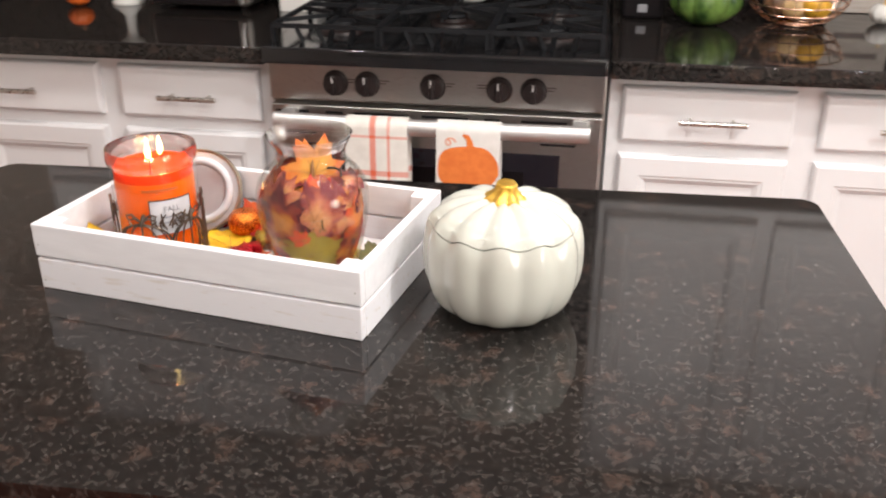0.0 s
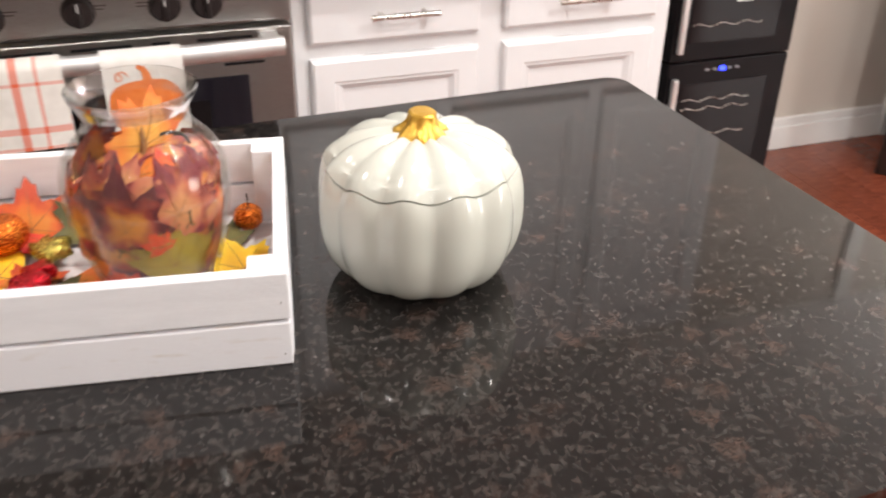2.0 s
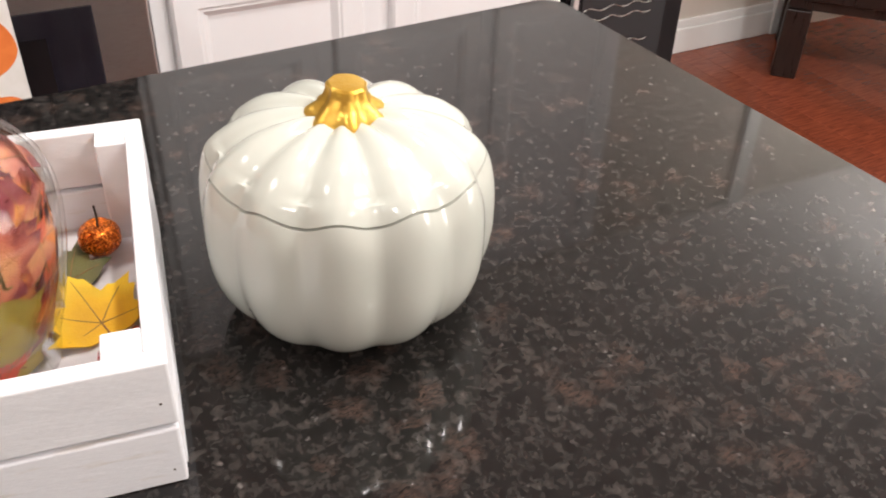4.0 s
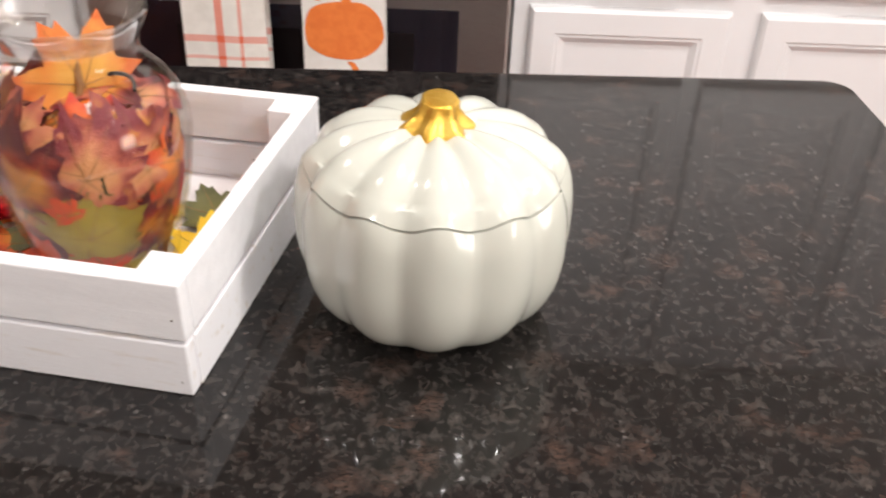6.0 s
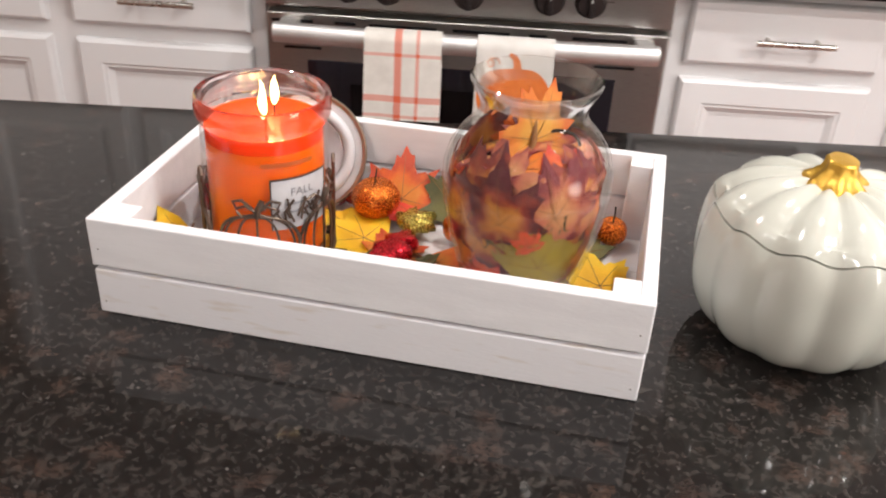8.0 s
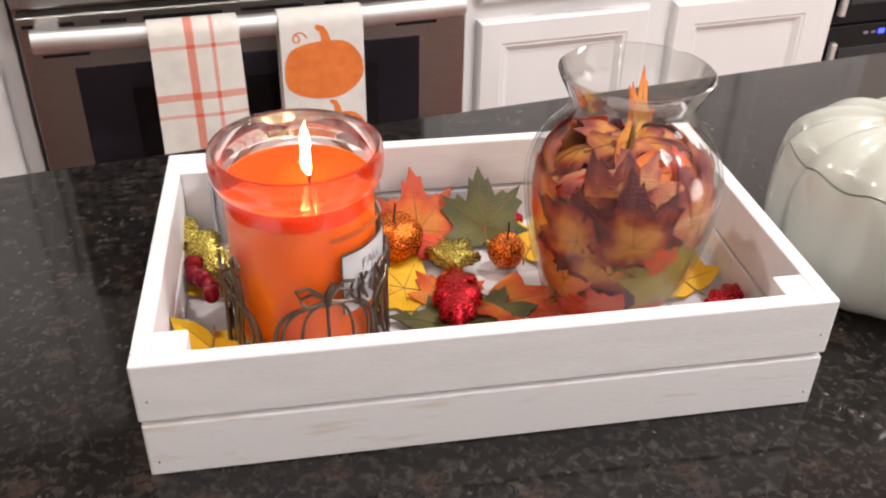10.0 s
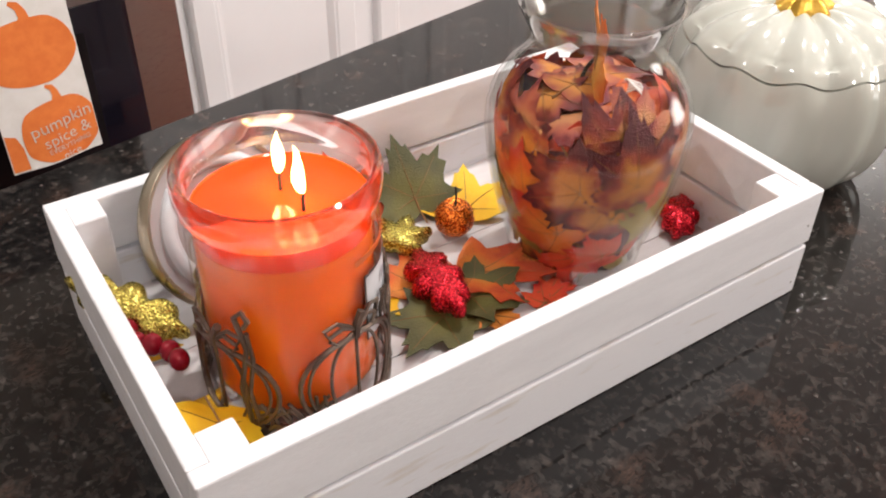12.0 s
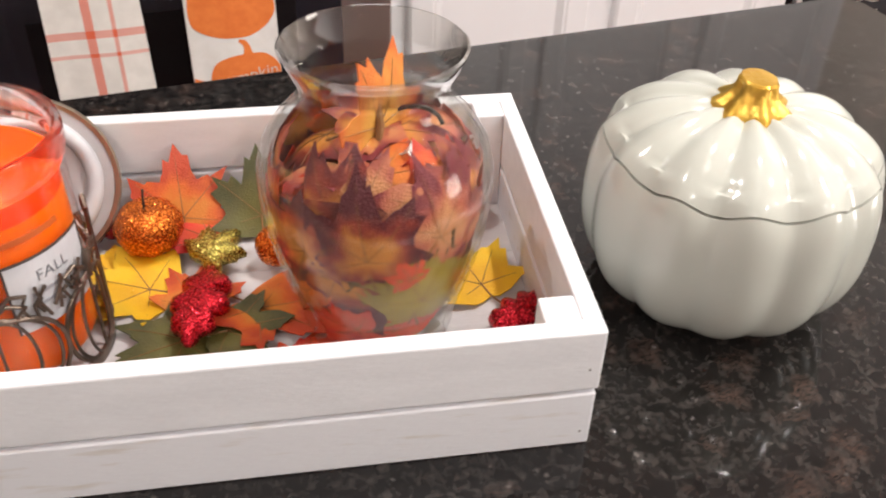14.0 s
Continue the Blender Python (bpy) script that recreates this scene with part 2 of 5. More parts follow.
NICKEL = mat("brushed_nickel", (0.52, 0.50, 0.47), (0.60, 0.58, 0.54), 60, 0.28, 1.0, rvar=0.06)
BLACK_ENAMEL = mat("black_enamel", (0.006, 0.006, 0.007), (0.011, 0.011, 0.012), 20, 0.12, rvar=0.05)
CAST_IRON = mat("cast_iron", (0.006, 0.0065, 0.008), (0.012, 0.013, 0.015), 60, 0.5, bump=0.4, bscale=500, spec=0.25)
KNOB_DARK = mat("dark_knob", (0.012, 0.008, 0.008), (0.024, 0.016, 0.015), 40, 0.45, spec=0.3)
OVEN_GLASS = mat("oven_glass", (0.007, 0.006, 0.011), (0.012, 0.010, 0.017), 5, 0.06, rvar=0.02)
COOLER_BLACK = mat("black_plastic", (0.006, 0.005, 0.006), (0.011, 0.009, 0.010), 8, 0.32, spec=0.15)
COOLER_GLASS = mat("smoked_glass", (0.009, 0.007, 0.008), (0.013, 0.010, 0.011), 3, 0.05, spec=0.2, rvar=0.02)
DARK_WOOD = mat("espresso_wood", (0.012, 0.007, 0.006), (0.024, 0.013, 0.010), 12, 0.3, stretch=(10, 10, 1), bump=0.05, bscale=80)
TRAY_PAINT = mat("whitewashed_wood", (0.72, 0.715, 0.735), (0.77, 0.765, 0.785), 22, 0.6, stretch=(1, 5, 5), bump=0.15, bscale=160)
# the tray's whitewash, darkened to put the shade inside the tray into its colour
TRAY_FLOOR = mat("shaded_whitewash", (0.56, 0.52, 0.52), (0.63, 0.60, 0.60), 22, 0.65, stretch=(1, 5, 5), bump=0.15, bscale=160)
TRAY_WORN = mat("worn_whitewash", (0.63, 0.58, 0.53), (0.755, 0.75, 0.775), 26, 0.6, stretch=(1, 6, 6), bump=0.15, bscale=120, low=0.27, high=0.42)
CERAMIC = mat("cream_glazed_ceramic", (0.50, 0.507, 0.45), (0.535, 0.542, 0.485), 5, 0.13, rvar=0.04, coat=0.3, bump=0.03, bscale=40)
GOLD_PAINT = mat("gold_paint", (0.62, 0.36, 0.05), (0.80, 0.52, 0.11), 60, 0.32, 0.75, bump=0.3, bscale=300)
JAR_GLASS = glass_mat("clear_jar_glass", (1.0, 0.99, 0.985), 4.0, 0.5, 0.03)
LIP_GLASS = thick_glass_mat("clear_rim_glass", (1.0, 0.985, 0.975), 1.45)
VASE_GLASS = glass_mat("clear_vase_glass", (0.985, 0.995, 0.99), 3.2, 0.55, 0.022)
VASE_LIP = glass_mat("clear_flared_lip", (0.98, 0.99, 0.985), 1.2, 0.85, 0.07)
WAX = wax_mat("orange_wax", (0.98, 0.145, 0.004), (0.02, 0.003, 0.0005), weight=0.2)
MELT = wax_mat("molten_orange_wax", (0.95, 0.055, 0.008), (0.03, 0.004, 0.001), 0.08, 0.2)
BRONZE = mat("dark_bronze_metal", (0.11, 0.082, 0.064), (0.19, 0.145, 0.115), 80, 0.38, 0.85, bump=0.2, bscale=400)
LABEL_GREY = mat("printed_paper", (0.46, 0.46, 0.48), (0.60, 0.60, 0.62), 30, 0.5)
INK = mat("dark_ink", (0.05, 0.035, 0.03), (0.09, 0.06, 0.05), 60, 0.5)
WICK = mat("charred_wick", (0.02, 0.015, 0.012), (0.04, 0.03, 0.02), 200, 0.9)
FLAME = glow_mat("flame", (1.0, 0.72, 0.30), 9.0)
LID_METAL = mat("white_lined_lid", (0.36, 0.34, 0.345), (0.44, 0.42, 0.425), 20, 0.32, 0.2)
LID_EDGE = mat("pewter_lid_rim", (0.45, 0.40, 0.30), (0.55, 0.49, 0.38), 30, 0.3, 0.9)
G_RED = glitter_mat("red_glitter", (0.34, 0.004, 0.012), (0.80, 0.03, 0.05))
G_GOLD = glitter_mat("gold_glitter", (0.28, 0.22, 0.03), (0.68, 0.56, 0.14))
G_ORANGE = glitter_mat("copper_glitter", (0.42, 0.075, 0.006), (0.95, 0.27, 0.04))
G_BERRY = mat("red_berry_gloss", (0.22, 0.004, 0.014), (0.34, 0.008, 0.024), 40, 0.18, 0.3)
L_YELLOW = leaf_mat("yellow_leaf", (0.78, 0.42, 0.01), (0.82, 0.52, 0.02), (0.86, 0.50, 0.01))
L_ORANGE = leaf_mat("orange_leaf", (0.60, 0.20, 0.025), (0.42, 0.045, 0.009), (0.60, 0.12, 0.014))
L_OLIVE = leaf_mat("olive_leaf", (0.125, 0.115, 0.026), (0.062, 0.062, 0.016), (0.10, 0.092, 0.026))
L_BURG = leaf_mat("burgundy_leaf", (0.52, 0.20, 0.030), (0.085, 0.007, 0.013), (0.26, 0.036, 0.020), 0.025)
L_PEACH = leaf_mat("peach_leaf", (0.52, 0.22, 0.09), (0.16, 0.012, 0.020), (0.40, 0.10, 0.055), 0.025)
L_RUST = leaf_mat("rust_orange_leaf", (0.66, 0.19, 0.022), (0.48, 0.032, 0.010), (0.62, 0.10, 0.014), 0.030)
L_RED = leaf_mat("red_leaf", (0.62, 0.07, 0.02), (0.36, 0.012, 0.014), (0.55, 0.03, 0.018))
L_GREEN = leaf_mat("yellow_green_leaf", (0.38, 0.28, 0.035), (0.085, 0.05, 0.012), (0.26, 0.19, 0.026), 0.038)
L_NECK = leaf_mat("gold_orange_leaf", (0.70, 0.36, 0.07), (0.60, 0.13, 0.025), (0.68, 0.26, 0.05), 0.036)
VEIN = mat("dark_vein", (0.20, 0.095, 0.028), (0.27, 0.13, 0.045), 80, 0.6)
COTTON = mat("white_cotton", (0.74, 0.72, 0.68), (0.80, 0.78, 0.75), 40, 0.85, bump=0.5, bscale=1200)
ORANGE_PRINT = mat("orange_print", (0.72, 0.17, 0.03), (0.80, 0.22, 0.045), 60, 0.8, bump=0.4, bscale=1200)
WHITE_PRINT = mat("white_print", (0.80, 0.76, 0.72), (0.84, 0.80, 0.76), 60, 0.8)
PLAID = plaid_mat()
GLOSS_WHITE = mat("white_ceramic", (0.74, 0.73, 0.70), (0.78, 0.77, 0.74), 8, 0.2)
GOURD_GREEN = mat("mottled_green_rind", (0.018, 0.055, 0.012), (0.17, 0.28, 0.06), 18, 0.3, low=0.40, high=0.66, bump=0.3, bscale=60)
GOURD_YELLOW = mat("yellow_gourd_skin", (0.70, 0.36, 0.02), (0.82, 0.50, 0.06), 20, 0.4)
GOURD_BROWN = mat("brown_gourd_skin", (0.10, 0.05, 0.025), (0.28, 0.16, 0.08), 30, 0.5)
GOURD_TAN = mat("tan_gourd_skin", (0.55, 0.36, 0.16), (0.70, 0.50, 0.26), 26, 0.5)
ORANGE_PLASTER = mat("orange_painted_clay", (0.72, 0.12, 0.015), (0.82, 0.17, 0.03), 20, 0.35)
COPPER_WIRE = mat("copper_wire", (0.70, 0.42, 0.30), (0.80, 0.52, 0.38), 40, 0.25, 1.0)
CLEAR_PLASTIC = mat("clear_tag", (0.75, 0.74, 0.73), (0.85, 0.84, 0.83), 60, 0.2)
BULB_GLOW = glow_mat("lit_bulb", (1.0, 0.92, 0.82), 14.0)
LED_BLUE = glow_mat("blue_led", (0.03, 0.05, 1.0), 6.0)
LED_DIM = mat("grey_legend", (0.25, 0.25, 0.27), (0.32, 0.32, 0.34), 40, 0.4)
SIGN_GREY = mat("weathered_sign", (0.30, 0.27, 0.24), (0.42, 0.38, 0.34), 14, 0.7, stretch=(1, 1, 8))


# ---- mesh helpers ----
def part(name, bm, material, parent=None, label="", smooth=False):
    """Links a bmesh as one mesh object, under parent if given."""
    bmesh.ops.recalc_face_normals(bm, faces=bm.faces)
    me = bpy.data.meshes.new(name)
    bm.to_mesh(me)
    bm.free()
    if smooth:
        me.shade_smooth()
        me.set_sharp_from_angle(angle=radians(38))
        for face in me.polygons:
            if len(face.vertices) > 8:
                face.use_smooth = False
    me.materials.append(material)
    ob = new(name, me)
    if parent:
        ob.parent = parent
    if label:
        ob["label"] = label
    return ob


def thing(name, m, label, category, group="", kind=""):
    ob = new(name)
    ob.empty_display_size = 0.02
    ob.matrix_world = m
    return tagged(ob, label, category, group, kind)


def box(bm, x0, x1, y0, y1, z0, z1, bev=0.0, segs=2):
    r = bmesh.ops.create_cube(bm, size=1, matrix=Matrix.LocRotScale(((x0 + x1) / 2, (y0 + y1) / 2, (z0 + z1) / 2), None, (abs(x1 - x0), abs(y1 - y0), abs(z1 - z0))))
    if bev:
        edges = list({e for v in r["verts"] for e in v.link_edges})
        bmesh.ops.bevel(bm, geom=edges, offset=bev, segments=segs, profile=0.5, affect="EDGES")
    return bm


def boxed(*a, **k):
    return box(bmesh.new(), *a, **k)


def lathe(profile, seg=64, shape=None, at=(0, 0, 0), bm=None):
    """Turns (radius, height) pairs round z. shape(angle, index, r, z) may change them."""
    bm = bm or bmesh.new()
    rows = []
    for i, (r, z) in enumerate(profile):
        if r <= 1e-6:
            rows.append([bm.verts.new((at[0], at[1], at[2] + z))])
            continue
        row = []
        for k in range(seg):
            a = math.tau * k / seg
            rr, zz = shape(a, i, r, z) if shape else (r, z)
            row.append(bm.verts.new((at[0] + rr * math.cos(a), at[1] + rr * math.sin(a), at[2] + zz)))
        rows.append(row)
    for a, b in zip(rows, rows[1:]):
        for k in range(seg):
            q = [a[k % len(a)], a[(k + 1) % len(a)], b[(k + 1) % len(b)], b[k % len(b)]]
            q = [v for i, v in enumerate(q) if v not in q[:i]]
            if len(q) > 2:
                bm.faces.new(q)
    return bm


def tube(bm, pts, r, seg=8, closed=False):
    pts = [Vector(p) for p in pts]
    n = len(pts)
    rings, up = [], None
    for i, p in enumerate(pts):
        d = (pts[(i + 1) % n] - pts[i - 1]) if closed else (pts[min(i + 1, n - 1)] - pts[max(i - 1, 0)])
        d.normalize()
        if up is None:
            up = d.orthogonal().normalized()
        up = (up - up.dot(d) * d).normalized()
        side = d.cross(up)
        rr = r[i] if isinstance(r, (list, tuple)) else r
        rings.append([bm.verts.new(p + rr * (math.cos(a) * up + math.sin(a) * side)) for a in [math.tau * k / seg for k in range(seg)]])
    for i in range(n if closed else n - 1):
        a, b = rings[i], rings[(i + 1) % n]
        for k in range(seg):
            bm.faces.new((a[k], a[(k + 1) % seg], b[(k + 1) % seg], b[k]))
    if not closed:
        bm.faces.new(rings[0][::-1])
        bm.faces.new(rings[-1])
    return bm


def tubed(*a, **k):
    return tube(bmesh.new(), *a, **k)


def panel_front(w, h, levels):
    """A front of nested rectangles, facing -y, its back at y = 0: (inset, depth) from the back edge to the middle."""
    bm = bmesh.new()
    rows = []
    for inset, d in levels:
        x, z = w / 2 - inset, h / 2 - inset
        rows.append([bm.verts.new(p) for p in ((-x, -d, -z), (x, -d, -z), (x, -d, z), (-x, -d, z))])
    for a, b in zip(rows, rows[1:]):
        for k in range(4):
            bm.faces.new((a[k], a[(k + 1) % 4], b[(k + 1) % 4], b[k]))
    bm.faces.new(rows[0][::-1])
    bm.faces.new(rows[-1])
    return bm


def slab(outline, z0, z1, bev=0.0):
    """A flat plate from an outline in x and y."""
    bm = bmesh.new()
    lo = [bm.verts.new((x, y, z0)) for x, y in outline]
    hi = [bm.verts.new((x, y, z1)) for x, y in outline]
    n = len(outline)
    for k in range(n):
        bm.faces.new((lo[k], lo[(k + 1) % n], hi[(k + 1) % n], hi[k]))
    bm.faces.new(lo[::-1])
    top = bm.faces.new(hi)
    if bev:
        bmesh.ops.bevel(bm, geom=list(top.edges), offset=bev, segments=3, profile=0.5, affect="EDGES")
    return bm


def rounded(x0, x1, y0, y1, r, n=8):
    pts = []
    for cx, cy, a0 in ((x1 - r, y0 + r, -90), (x1 - r, y1 - r, 0), (x0 + r, y1 - r, 90), (x0 + r, y0 + r, 180)):
        pts += [(cx + r * math.cos(radians(a0 + 90 * k / n)), cy + r * math.sin(radians(a0 + 90 * k / n))) for k in range(n + 1)]
    return pts


def letters(text, size, depth=0.0004):
    """A mesh of letters, flat in x and y, centred."""
    cu = bpy.data.curves.new("letters", "FONT")
    cu.body, cu.size, cu.extrude, cu.align_x, cu.align_y = text, size, depth, "CENTER", "CENTER"
    cu.resolution_u = 3
    ob = new("letters", cu)
    bpy.context.view_layer.update()
    me = bpy.data.meshes.new_from_object(ob.evaluated_get(bpy.context.evaluated_depsgraph_get()))
    bm = bmesh.new()
    bm.from_mesh(me)
    bpy.data.objects.remove(ob)
    bpy.data.meshes.remove(me)
    bpy.data.curves.remove(cu)
    return bm


# ---- the room ----
def wall(name, x0, x1, y0, y1, z0, z1, label):
    return tagged(part(name, boxed(x0, x1, y0, y1, z0, z1), WALL), label, "wall", kind="structure")


T = 0.12
wall("wall_north", ROOM_X0 - T, ROOM_X1 + T, ROOM_Y1, ROOM_Y1 + T, 0, ROOM_H, "beige painted kitchen wall behind the counters")
wall("wall_south", ROOM_X0 - T, ROOM_X1 + T, ROOM_Y0 - T, ROOM_Y0, 0, ROOM_H, "plain beige painted wall closing the room")
wall("wall_west", ROOM_X0 - T, ROOM_X0, ROOM_Y0, ROOM_Y1, 0, ROOM_H, "plain beige painted side wall")
bm = bmesh.new()
WY0, WY1, WZ0, WZ1 = -2.05, -0.55, 0.4, 1.9
box(bm, ROOM_X1, ROOM_X1 + T, ROOM_Y0, WY0, 0, ROOM_H)
box(bm, ROOM_X1, ROOM_X1 + T, WY1, ROOM_Y1, 0, ROOM_H)
box(bm, ROOM_X1, ROOM_X1 + T, WY0, WY1, 0, WZ0)
box(bm, ROOM_X1, ROOM_X1 + T, WY0, WY1, WZ1, ROOM_H)
tagged(part("wall_east", bm, WALL), "beige painted wall with a window opening", "wall", kind="structure")
tagged(part("ceiling", boxed(ROOM_X0 - T, ROOM_X1 + T, ROOM_Y0 - T, ROOM_Y1 + T, ROOM_H, ROOM_H + 0.1), CEIL), "flat white painted ceiling", "ceiling", kind="structure")

window = thing("window_1", pose(ROOM_X1 + 0.05, (WY0 + WY1) / 2, WZ0), "white framed window with small panes", "window", kind="structure")
hw, hh = (WY1 - WY0) / 2, WZ1 - WZ0
bm = bmesh.new()
for y0, y1, z0, z1 in ((-hw, -hw + 0.05, 0, hh), (hw - 0.05, hw, 0, hh), (-hw + 0.05, hw - 0.05, 0, 0.05), (-hw + 0.05, hw - 0.05, hh - 0.05, hh)):
    box(bm, -0.03, 0.03, y0, y1, z0, z1, 0.003)
part("window_frame", bm, TRIM, window)
for k in (-1, 1):
    part("glazing_bar", boxed(-0.012, 0.012, k * hw / 3 - 0.012, k * hw / 3 + 0.012, 0.05, hh - 0.05), TRIM, window)
part("glazing_bar", boxed(-0.011, 0.011, -hw + 0.05, hw - 0.05, hh / 2 - 0.012, hh / 2 + 0.012), TRIM, window)
for j in range(3):
    pane = part("pane", boxed(-0.002, 0.002, -hw + 0.06 + j * (2 * hw - 0.12) / 3, -hw + 0.05 + (j + 1) * (2 * hw - 0.12) / 3, 0.06, hh - 0.06), JAR_GLASS, window)
    pane.visible_shadow = False

# white baseboard along the back wall and the casing that it runs into
bm = bmesh.new()
box(bm, 1.14, 2.015, ROOM_Y1 - 0.016, ROOM_Y1, 0, 0.085, 0.003)
box(bm, 1.14, 2.015, ROOM_Y1 - 0.010, ROOM_Y1, 0.085, 0.115, 0.004)
tagged(part("baseboard", bm, TRIM), "white moulded baseboard along the back wall", "baseboard", kind="structure")
bm = bmesh.new()
box(bm, 2.015, 2.085, ROOM_Y1 - 0.019, ROOM_Y1, 0.0, 2.549, 0.004)
box(bm, 2.012, 2.088, ROOM_Y1 - 0.024, ROOM_Y1, 0.0, 0.125, 0.003)
tagged(part("trim", bm, TRIM), "white upright door casing on a plinth block", "trim", kind="structure")


# ---- ceiling lights ----
def can_light(x, y):
    c = thing("recessed_light", pose(x, y, ROOM_H), "unseen round white recessed ceiling light, added to brighten the kitchen", "ceiling light", "recessed ceiling lights")
    part("trim_ring", lathe([(0.068, -0.004), (0.085, -0.006), (0.088, -0.0005), (0.068, -0.0005), (0.068, -0.004)], 32), TRIM, c, smooth=True)
    return c


for cx, cy, watts in CANS:
    can_light(cx, cy)
fixture = thing("island_chandelier", pose(-0.25, 0.62, ROOM_H), "dark metal ceiling fixture with twelve small lit bulbs", "chandelier")
part("canopy", lathe([(0, 0), (0.06, -0.001), (0.055, -0.02), (0.012, -0.035), (0, -0.035)], 32), BRONZE, fixture, smooth=True)
part("stem_rod", tubed([(0, 0, -0.03), (0, 0, -0.20)], 0.007), BRONZE, fixture, smooth=True)
for bx, by, bz in BULBS:
    dx, dy = bx + 0.25, by - 0.62
    part("arm", tubed([(0, 0, -0.17), (dx * 0.5, dy * 0.5, -0.15), (dx, dy, bz - ROOM_H + 0.028)], 0.005), BRONZE, fixture, smooth=True)
    part("bulb", lathe([(0, 0.028), (0.007, 0.028), (0.007, 0.022), (0.012, 0.008), (0.013, -0.001), (0.010, -0.009), (0, -0.013)], 20, at=(dx, dy, bz - ROOM_H)), BULB_GLOW, fixture, "lit frosted bulb", True).visible_shadow = False


# unseen pendant, added so its bowl turns that lamp's light upwards
din = thing("bowl_pendant", pose(2.75, 2.1, ROOM_H), "unseen white enamelled bowl pendant, added to throw light on the ceiling", "pendant light")
part("canopy", lathe([(0, 0), (0.06, -0.001), (0.055, -0.02), (0.012, -0.03), (0, -0.03)], 32), TRIM, din, smooth=True)
part("rod", tubed([(0, 0, -0.03), (0, 0, -0.56)], 0.004), TRIM, din, smooth=True)
part("bowl", lathe([(0, -0.72), (0.08, -0.715), (0.15, -0.69), (0.19, -0.65), (0.185, -0.65), (0.145, -0.685), (0.08, -0.708), (0, -0.713)], 48), TRIM, din, smooth=True)
part("hook", tubed([(0, 0, -0.55), (0, 0, -0.712)], 0.004), TRIM, din, smooth=True)


# ---- island ----
# the island stands a little askew to the back run
ISLAND = pose(0.064, 1.366, 0, 0, 0, 2.3)
IW, ID = 1.124, 0.664
top_ob = tagged(part("island_countertop", slab(rounded(-IW, 0, -ID, 0, 0.024, 14), 0.876, 0.914, 0.006), GRANITE, smooth=True),
                "polished dark brown speckled granite island top", "countertop")
top_ob.matrix_world = ISLAND
isl = thing("island_cabinet", ISLAND @ pose(-IW / 2, -ID / 2 + 0.02, 0), "white painted panelled island cabinet under the granite", "cabinet")
iw, idp = 0.525, 0.27
part("body", boxed(-iw, iw, -idp, idp, 0.09, 0.8755, 0.002), WHITE_CAB, isl)
part("plinth", boxed(-iw + 0.04, iw - 0.04, -idp + 0.05, idp - 0.05, 0, 0.09), DARK_WOOD, isl)
LEV = [(0, 0), (0, 0.014), (0.005, 0.019), (0.055, 0.019), (0.062, 0.012), (0.072, 0.012), (0.095, 0.018)]
for x in (-0.35, 0.0, 0.35):
    d = part("side_panel", panel_front(0.33, 0.7, LEV), WHITE_CAB, isl)
    d.matrix_local = pose(x, -idp, 0.48)
for x in (-0.35, 0.0, 0.35):
    d = part("door", panel_front(0.33, 0.7, LEV), WHITE_CAB, isl)
    d.matrix_local = pose(x, idp, 0.48, 0, 0, 180)

# ---- back run of cabinets ----
FACE_Y, BACK_Y = 2.171, 2.812


def drawer_pull(parent, x, y, z, length=0.142):
    h = part("handle", tubed([(x - length / 2, y - 0.03, z), (x + length / 2, y - 0.03, z)], 0.0058, 12), NICKEL, parent, "brushed nickel bar pull", True)
    for s in (-0.045, 0.045):
        part("post", tubed([(x + s, y, z), (x + s, y - 0.028, z)], 0.0045, 10), NICKEL, h, smooth=True)


def base_cabinet(x0, x1, spans, pulls):
    """A face-framed base cabinet with a drawer over a raised-panel door for each span."""
    c = thing("base_cabinet", pose(0, 0, 0), "white painted base cabinet with drawers over raised-panel doors", "cabinet", "base cabinets")
    part("body", boxed(x0, x1, FACE_Y, BACK_Y, 0.10, 0.8755, 0.0015), WHITE_CAB, c)
    part("plinth", boxed(x0, x1, FACE_Y + 0.07, BACK_Y, 0, 0.10), DARK_WOOD, c)
    for (a, b), p in zip(spans, pulls):
        w = b - a
        d = part("drawer", panel_front(w, 0.123, [(0, 0), (0, 0.010), (0.002, 0.015), (0.007, 0.019)]), WHITE_CAB, c)
        d.matrix_local = pose((a + b) / 2, FACE_Y, 0.7895)
        drawer_pull(d, p - (a + b) / 2, -0.019, -0.006)
        e = part("door", panel_front(w, 0.575, [(0, 0), (0, 0.010), (0.002, 0.015), (0.007, 0.019), (0.046, 0.019), (0.050, 0.0165), (0.054, 0.0165), (0.066, 0.007)]), WHITE_CAB, c)
        e.matrix_local = pose((a + b) / 2, FACE_Y, 0.41)
    return c


base_cabinet(-0.197, 0.650, [(-0.168, 0.192), (0.247, 0.610)], [0.022, 0.428])
base_cabinet(-1.80, -0.962, [(-1.745, -1.388), (-1.337, -0.990)], [-1.607, -1.158])
base_cabinet(-2.66, -1.803, [(-2.63, -2.262), (-2.205, -1.835)], [-2.45, -2.02])

